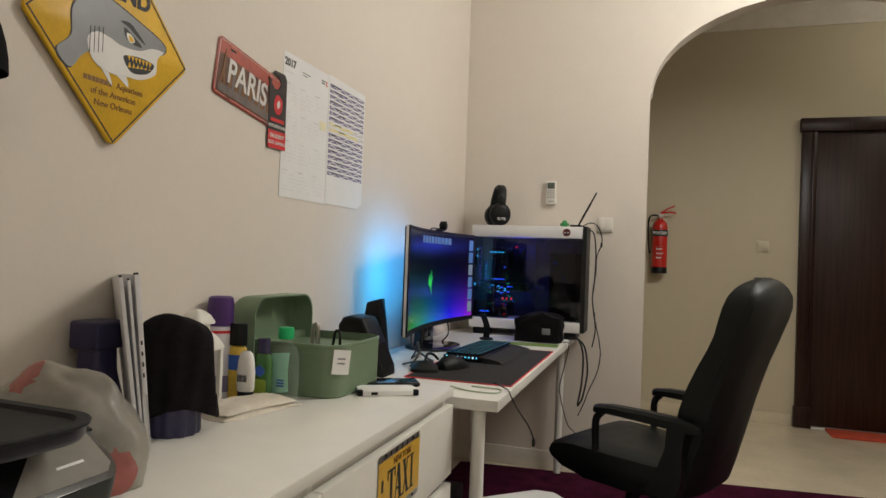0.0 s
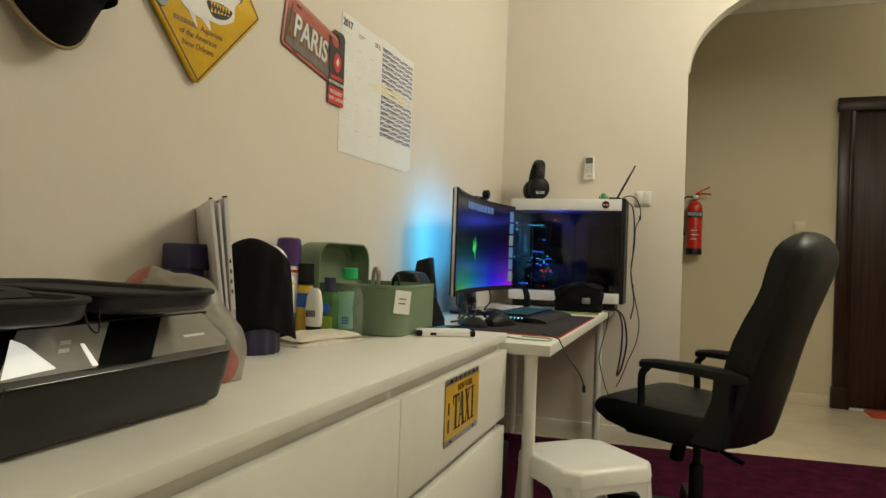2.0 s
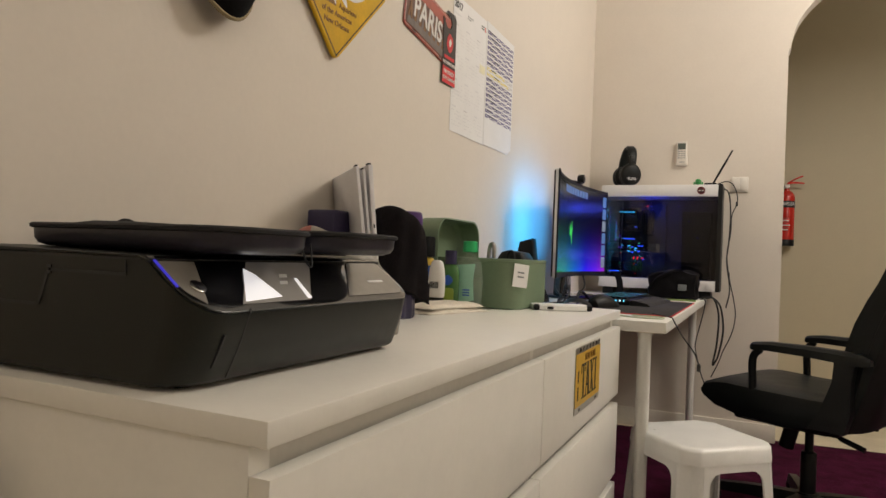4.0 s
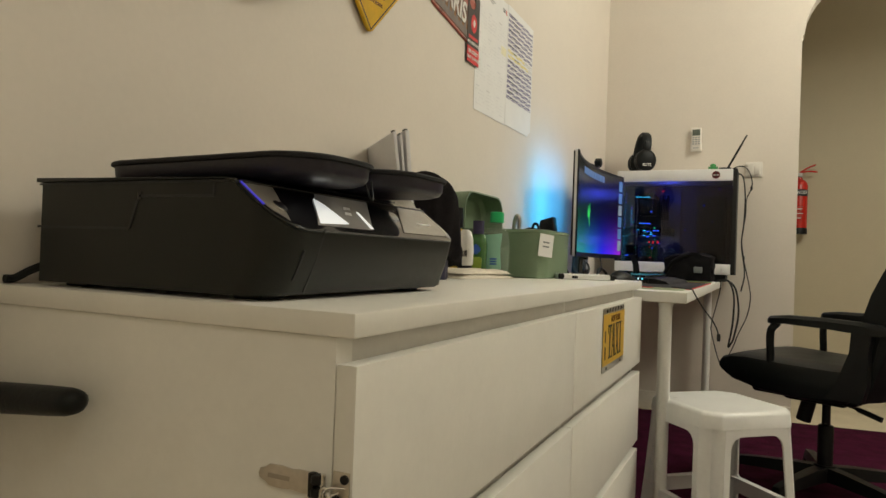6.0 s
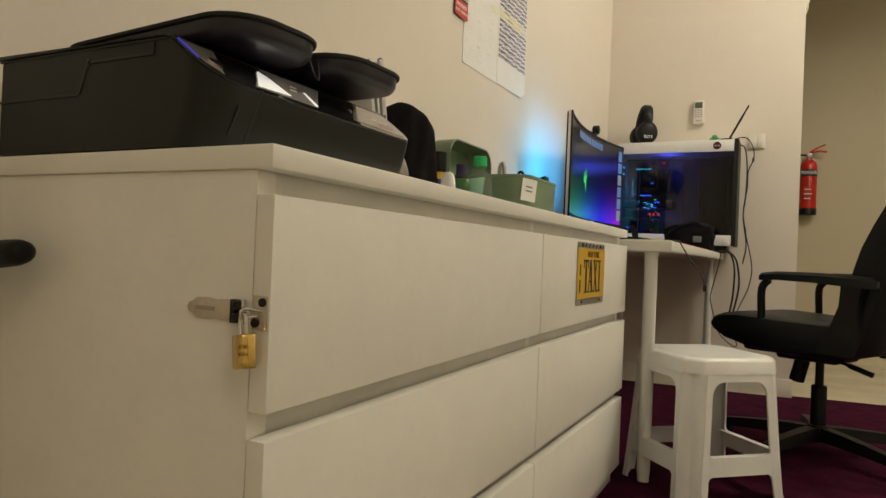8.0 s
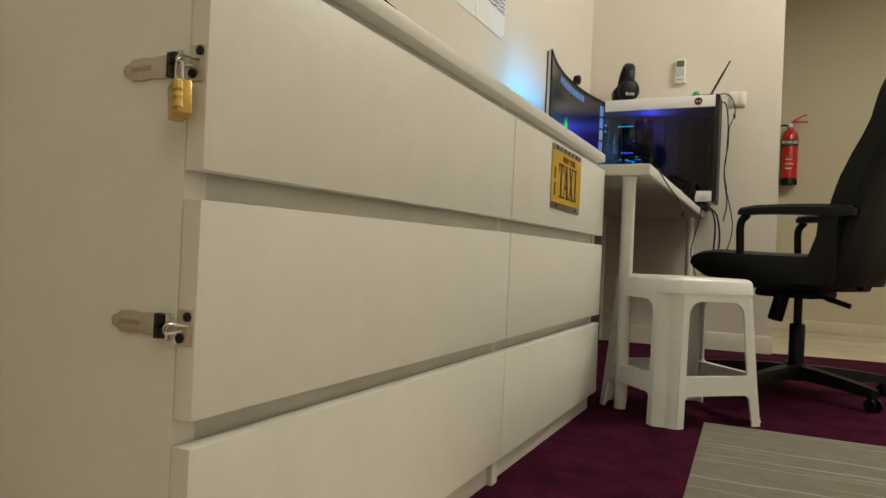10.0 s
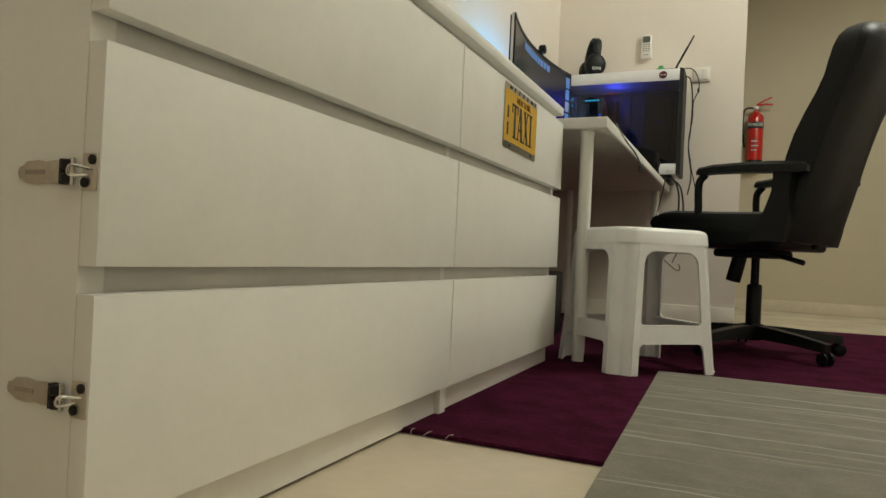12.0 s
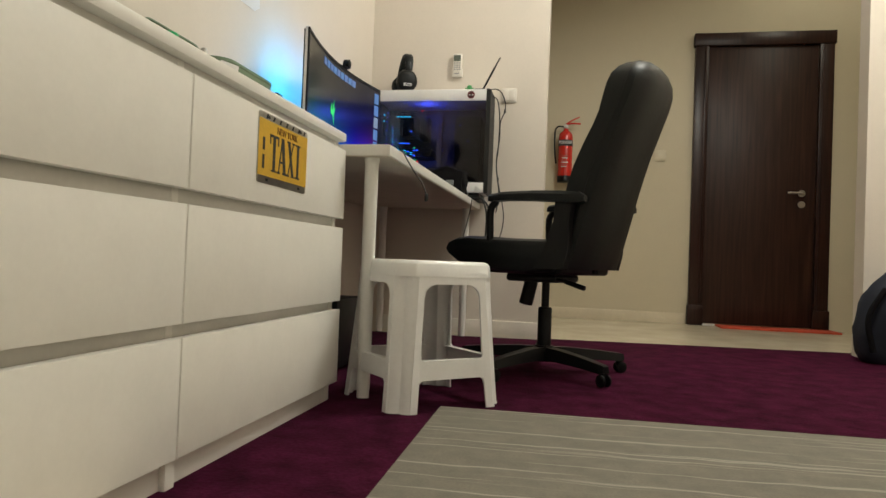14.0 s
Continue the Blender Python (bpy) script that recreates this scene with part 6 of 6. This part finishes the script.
for k in range(9):
    led(0.131 + glints.uniform(-0.002, 0.002), 1.215 - 0.024 * k, 0.003, 0.004, LM if k % 2 else LB)
for k in range(5):
    led(0.43 + glints.uniform(0.0, 0.20), glints.uniform(0.90, 1.24), 0.004, 0.003, (LB, LM)[k % 2])
part("badge", lathe([(0.020, -0.0012), (0.020, -0.0003)], (0.590, PY0, 1.307), 24, "y"), mat("badge_red", (0.13, 0.012, 0.012), 0.4, bump=0.0), tw, "round dark red sticker")
part("badge_mark", bx(0.577, 0.603, PY0 - 0.0019, PY0 - 0.0013, 1.304, 1.309, 0.0004), SIGNWHITE, tw)
part("badge_mark", bx(0.5875, 0.5925, PY0 - 0.0026, PY0 - 0.0020, 1.293, 1.321, 0.0004), INK, tw)
for x in (0.581, 0.599):
    part("badge_mark", bx(x - 0.003, x + 0.003, PY0 - 0.0026, PY0 - 0.0020, 1.297, 1.302, 0.0004), INK, tw)

hd = thing("headset", (0.192, 3.35, PZ1 + 0.0005), "black over-ear headset standing on the case", "headset", rz=27)
arc = [(0.012 * math.sin(a), 0.075 * math.cos(a), 0.105 + 0.095 * math.sin(a)) for a in [math.pi * k / 16 for k in range(17)]]
band = loft([[(p[0] - 0.019, p[1] * 0.88, p[2] - 0.010), (p[0] + 0.019, p[1] * 0.88, p[2] - 0.010), (p[0] + 0.024, p[1], p[2]), (p[0] + 0.015, p[1] * 1.05, p[2] + 0.008), (p[0] - 0.015, p[1] * 1.05, p[2] + 0.008), (p[0] - 0.024, p[1], p[2])] for p in arc])
part("headband", band, LEATHER, hd)
for s in (-1, 1):
    cup = loft([circle((0, s * y, 0.056), r, 24, "y", r * 1.08) for y, r in ((0.050, 0.040), (0.058, 0.050), (0.078, 0.052), (0.088, 0.046), (0.094, 0.030))])
    e = part("ear_cup", cup, BLACK, hd)
    part("ear_cushion", loft([circle((0, s * y, 0.056), r, 24, "y", r * 1.08) for y, r in ((0.028, 0.040), (0.034, 0.050), (0.046, 0.050), (0.0495, 0.044))]), LEATHER, hd)
    part("yoke", bx(-0.012, 0.012, s * 0.078 - 0.008, s * 0.078 + 0.008, 0.10, 0.15, 0.003), BLACK, hd)
for o in hd.children:
    o.data.transform(Matrix.Diagonal((1.08, 1.0, 1.10, 1)))
text("ELITE", 0.020, pose(0.0, -0.0955, 0.035, 90), SILVER, hd, bold=0.0003)
fg = thing("figurine", (0.570, 3.30, PZ1 + 0.0005), "tiny rounded green plastic figure", "figurine")
FGG = mat("figure_green", (0.05, 0.30, 0.08), 0.4, var=0.05, bump=0.0)
part("body", lathe([(0.013, 0.0), (0.015, 0.003), (0.015, 0.020)]), FGG, fg)
part("head", lathe([(0.015, 0.0215), (0.0145, 0.028), (0.010, 0.034), (0.0, 0.037)]), FGG, fg)
part("arm", lathe([(0.004, 0.006), (0.004, 0.020)], (-0.020, 0, 0), 10), FGG, fg)
part("arm", lathe([(0.004, 0.006), (0.004, 0.020)], (0.020, 0, 0), 10), FGG, fg)
an = thing("antenna", (0.630, 3.30, PZ1 + 0.0045), "black rod antenna on a flat base", "antenna")
part("base", bx(-0.030, 0.030, -0.025, 0.025, -0.004, 0.008, 0.003), BLACK, an)
part("rod", tube([(0.012, 0, 0.006), (0.055, 0, 0.09), (0.100, 0, 0.178)], [0.005] * 3 + [0.0055] * 6 + [0.004] * 4, 8), BLACK, an)

# bag and small stand in front of the tower
pb2 = bmesh.new()
bmesh.ops.create_cube(pb2, size=1)
bmesh.ops.subdivide_edges(pb2, edges=pb2.edges[:], cuts=10, use_grid_fill=True)
for v in pb2.verts:
    p = v.co * 2
    q = Vector((p.x * (1 - 0.10 * abs(p.y) ** 3), p.y * (1 - 0.10 * abs(p.x) ** 3), p.z))
    n = noise.noise(v.co * 4) * 0.07
    z = (q.z * 0.5 + 0.5) * (1 - 0.22 * (q.x * q.x)) * (1 + 0.25 * q.x * 0.3)
    v.co = Vector((0.485 + q.x * (0.118 + n * 0.12), 3.11 + q.y * (0.085 + n * 0.1), DZ + 0.0035 + max(0, z) * (0.135 + n * 0.3)))
pouch = thing("camera_bag", (0, 0, 0), "soft black bag lying before the computer", "bag")
part("body", pb2, BLACK_SOFT, pouch)
part("strap", tube([(0.38, 3.04, 0.79), (0.42, 3.02, 0.85), (0.50, 3.03, 0.885), (0.57, 3.05, 0.86), (0.60, 3.06, 0.80)], 0.010, 8), BLACK_SOFT, pouch)
part("buckle", bx(0.515, 0.555, 3.005, 3.018, 0.795, 0.825, 0.004), GREY, pouch, "grey plastic buckle")
gs = thing("headphone_hook", (0.235, 3.02, DZ), "small curved black stand on the desk", "stand")
part("base", lathe([(0.034, 0.0), (0.035, 0.005), (0.028, 0.010)]), BLACK, gs)
part("stem", loft([[(x - 0.016, -0.006, z), (x + 0.016, -0.006, z), (x + 0.013, 0.006, z), (x - 0.013, 0.006, z)] for x, z in ((0.0, 0.010), (0.004, 0.04), (0.0, 0.075), (-0.012, 0.105), (-0.026, 0.125))]), BLACK, gs)
ns = solid("green_notebook", bx(0.06, 0.66, 0.0, 0.10, 0.0, 0.004, 0.001), mat("lime_paper", (0.16, 0.26, 0.05), 0.6, bump=0.02), "thin green booklet under the black bag", "notebook")
ns.matrix_basis = pose(0.20, 2.87, DZ, 0, 0, 4)
ns.scale = (0.62, 1, 0.5)

# cables
CABLE = mat("cable_black", (0.014, 0.013, 0.013), 0.5, var=0.1, bump=0.05)
CABLE_G = mat("cable_pale_green", (0.45, 0.52, 0.36), 0.5, var=0.05, bump=0.02)


def cable(pts, r, m=None, label="thin black cable hanging beside the desk", plug=None):
    c = thing("cable", pts[0], label, "cable", "desk cables")
    o = Vector(pts[0])
    part("cord", tube([Vector(p) - o for p in pts], r, 7), m or CABLE, c)
    for k in plug or ():
        q = Vector(pts[k]) - o
        part("plug", lathe([(0.003, -0.012), (0.0055, -0.009), (0.0055, 0.009), (0.003, 0.012)], q, 10), CABLE, c)


cable([(0.655, 3.33, 1.345), (0.70, 3.35, 1.365), (0.735, 3.36, 1.35), (0.757, 3.37, 1.30), (0.757, 3.38, 1.25), (0.735, 3.38, 1.19), (0.732, 3.39, 1.10), (0.717, 3.40, 0.984), (0.729, 3.40, 0.879), (0.739, 3.40, 0.828), (0.761, 3.40, 0.73), (0.768, 3.40, 0.656), (0.752, 3.40, 0.565), (0.714, 3.40, 0.473), (0.694, 3.40, 0.411), (0.66, 3.41, 0.33)], 0.0028, None, plug=(4, 8))
cable([(0.680, 3.36, 1.33), (0.715, 3.38, 1.31), (0.728, 3.40, 1.20), (0.724, 3.41, 1.05), (0.716, 3.42, 0.95), (0.735, 3.43, 0.80), (0.72, 3.44, 0.70)], 0.0035)
cable([(0.610, 3.25, 0.7575), (0.642, 3.25, 0.762), (0.672, 3.25, 0.748), (0.694, 3.25, 0.67), (0.690, 3.25, 0.53), (0.674, 3.25, 0.424), (0.682, 3.257, 0.428), (0.698, 3.257, 0.467), (0.717, 3.257, 0.584), (0.708, 3.257, 0.685), (0.688, 3.257, 0.737), (0.645, 3.262, 0.766), (0.612, 3.265, 0.7575)], 0.0048, None, "thick black cable looping over the desk corner")
cable([(0.610, 3.10, 0.7555), (0.636, 3.10, 0.752), (0.632, 3.10, 0.70), (0.620, 3.10, 0.64), (0.599, 3.10, 0.54), (0.604, 3.10, 0.484), (0.639, 3.10, 0.361), (0.671, 3.10, 0.322), (0.708, 3.10, 0.293), (0.726, 3.10, 0.297), (0.720, 3.10, 0.322)], 0.0026)
cable([(0.55, 1.86, 0.7575), (0.60, 1.78, 0.7575), (0.624, 1.742, 0.7560), (0.634, 1.731, 0.742), (0.660, 1.731, 0.70), (0.690, 1.731, 0.660), (0.704, 1.731, 0.630), (0.707, 1.731, 0.612)], 0.0022, None, "thin black cable with a plug hanging off the desk", plug=(7,))
cable([(0.44, 1.74, 0.7545), (0.50, 1.70, 0.7545), (0.57, 1.69, 0.7545), (0.60, 1.71, 0.7545), (0.59, 1.76, 0.7545), (0.50, 1.77, 0.7545)], 0.0025, CABLE_G, "pale green cable lying on the desk")
cable([(0.20, 2.02, 0.755), (0.22, 2.06, 0.80), (0.19, 2.12, 0.83), (0.17, 2.16, 0.79), (0.14, 2.20, 0.757), (0.12, 2.35, 0.757)], 0.004, None, "black cables bunched under the monitor")
cable([(0.16, 2.05, 0.756), (0.20, 2.10, 0.762), (0.24, 2.16, 0.757), (0.18, 2.25, 0.758), (0.10, 2.30, 0.80), (0.09, 2.35, 0.90)], 0.004, None, "black cables bunched under the monitor")
cable([(0.09, 2.72, 0.756), (0.12, 2.74, 0.80), (0.10, 2.78, 0.86), (0.08, 2.80, 0.92)], 0.0035, None, "black cables bunched under the monitor")

# under the desk
bxs = thing("subwoofer", (0.20, 2.15, 0.0095), "black box loudspeaker on the carpet under the desk", "loudspeaker")
part("cabinet", bx(-0.14, 0.14, -0.15, 0.15, 0.012, 0.26, 0.006), BLACK, bxs)
part("cone", lathe([(0.10, -0.004), (0.09, 0.0), (0.03, 0.0)], (0.0, -0.1505, 0.14), 24, "y"), RUBBER, bxs)
for x in (-0.11, 0.11):
    for y in (-0.12, 0.12):
        part("foot", bx(x - 0.015, x + 0.015, y - 0.015, y + 0.015, 0.0, 0.0118, 0.001), RUBBER, bxs)
ps = thing("power_strip", (0.30, 1.70, 0.668), "dark power strip fixed under the desk", "power strip")
part("body", bx(-0.13, 0.13, -0.025, 0.025, 0.008, 0.0482, 0.003), BLACK, ps)
for k in range(4):
    part("plug", bx(-0.10 + 0.055 * k, -0.07 + 0.055 * k, -0.045, -0.0252, 0.012, 0.042, 0.004), SWITCH if k % 2 else BLACK, ps)

# dark backpack leaning by the arch
bp = bmesh.new()
bmesh.ops.create_icosphere(bp, subdivisions=4, radius=1)
for v in bp.verts:
    n = noise.noise(v.co * 1.7) * 0.14 + noise.noise(v.co * 4.5) * 0.05
    p = v.co * (1 + n)
    z = max(p.z, -0.72)
    v.co = Vector((p.x * 0.20 * (1 - 0.18 * z), p.y * 0.13, z * 0.28))
lo = min(v.co.z for v in bp.verts)
for v in bp.verts:
    v.co.z -= lo
bk = thing("backpack", (2.715, 3.335, 0.0095), "dark navy fabric backpack slumped beside the arch", "backpack")
part("body", bp, mat("navy_fabric", (0.012, 0.015, 0.026), 0.85, var=0.2, bump=0.6, size=0.004, stain=0.2), bk)
part("strap", tube([(-0.12, -0.10, 0.36), (-0.19, -0.10, 0.22), (-0.17, -0.11, 0.06)], 0.014, 8), BLACK_SOFT, bk)
part("top_handle", tube([(-0.04, -0.02, 0.46), (-0.02, -0.03, 0.50), (0.03, -0.03, 0.50), (0.05, -0.02, 0.46)], 0.009, 8), BLACK_SOFT, bk)
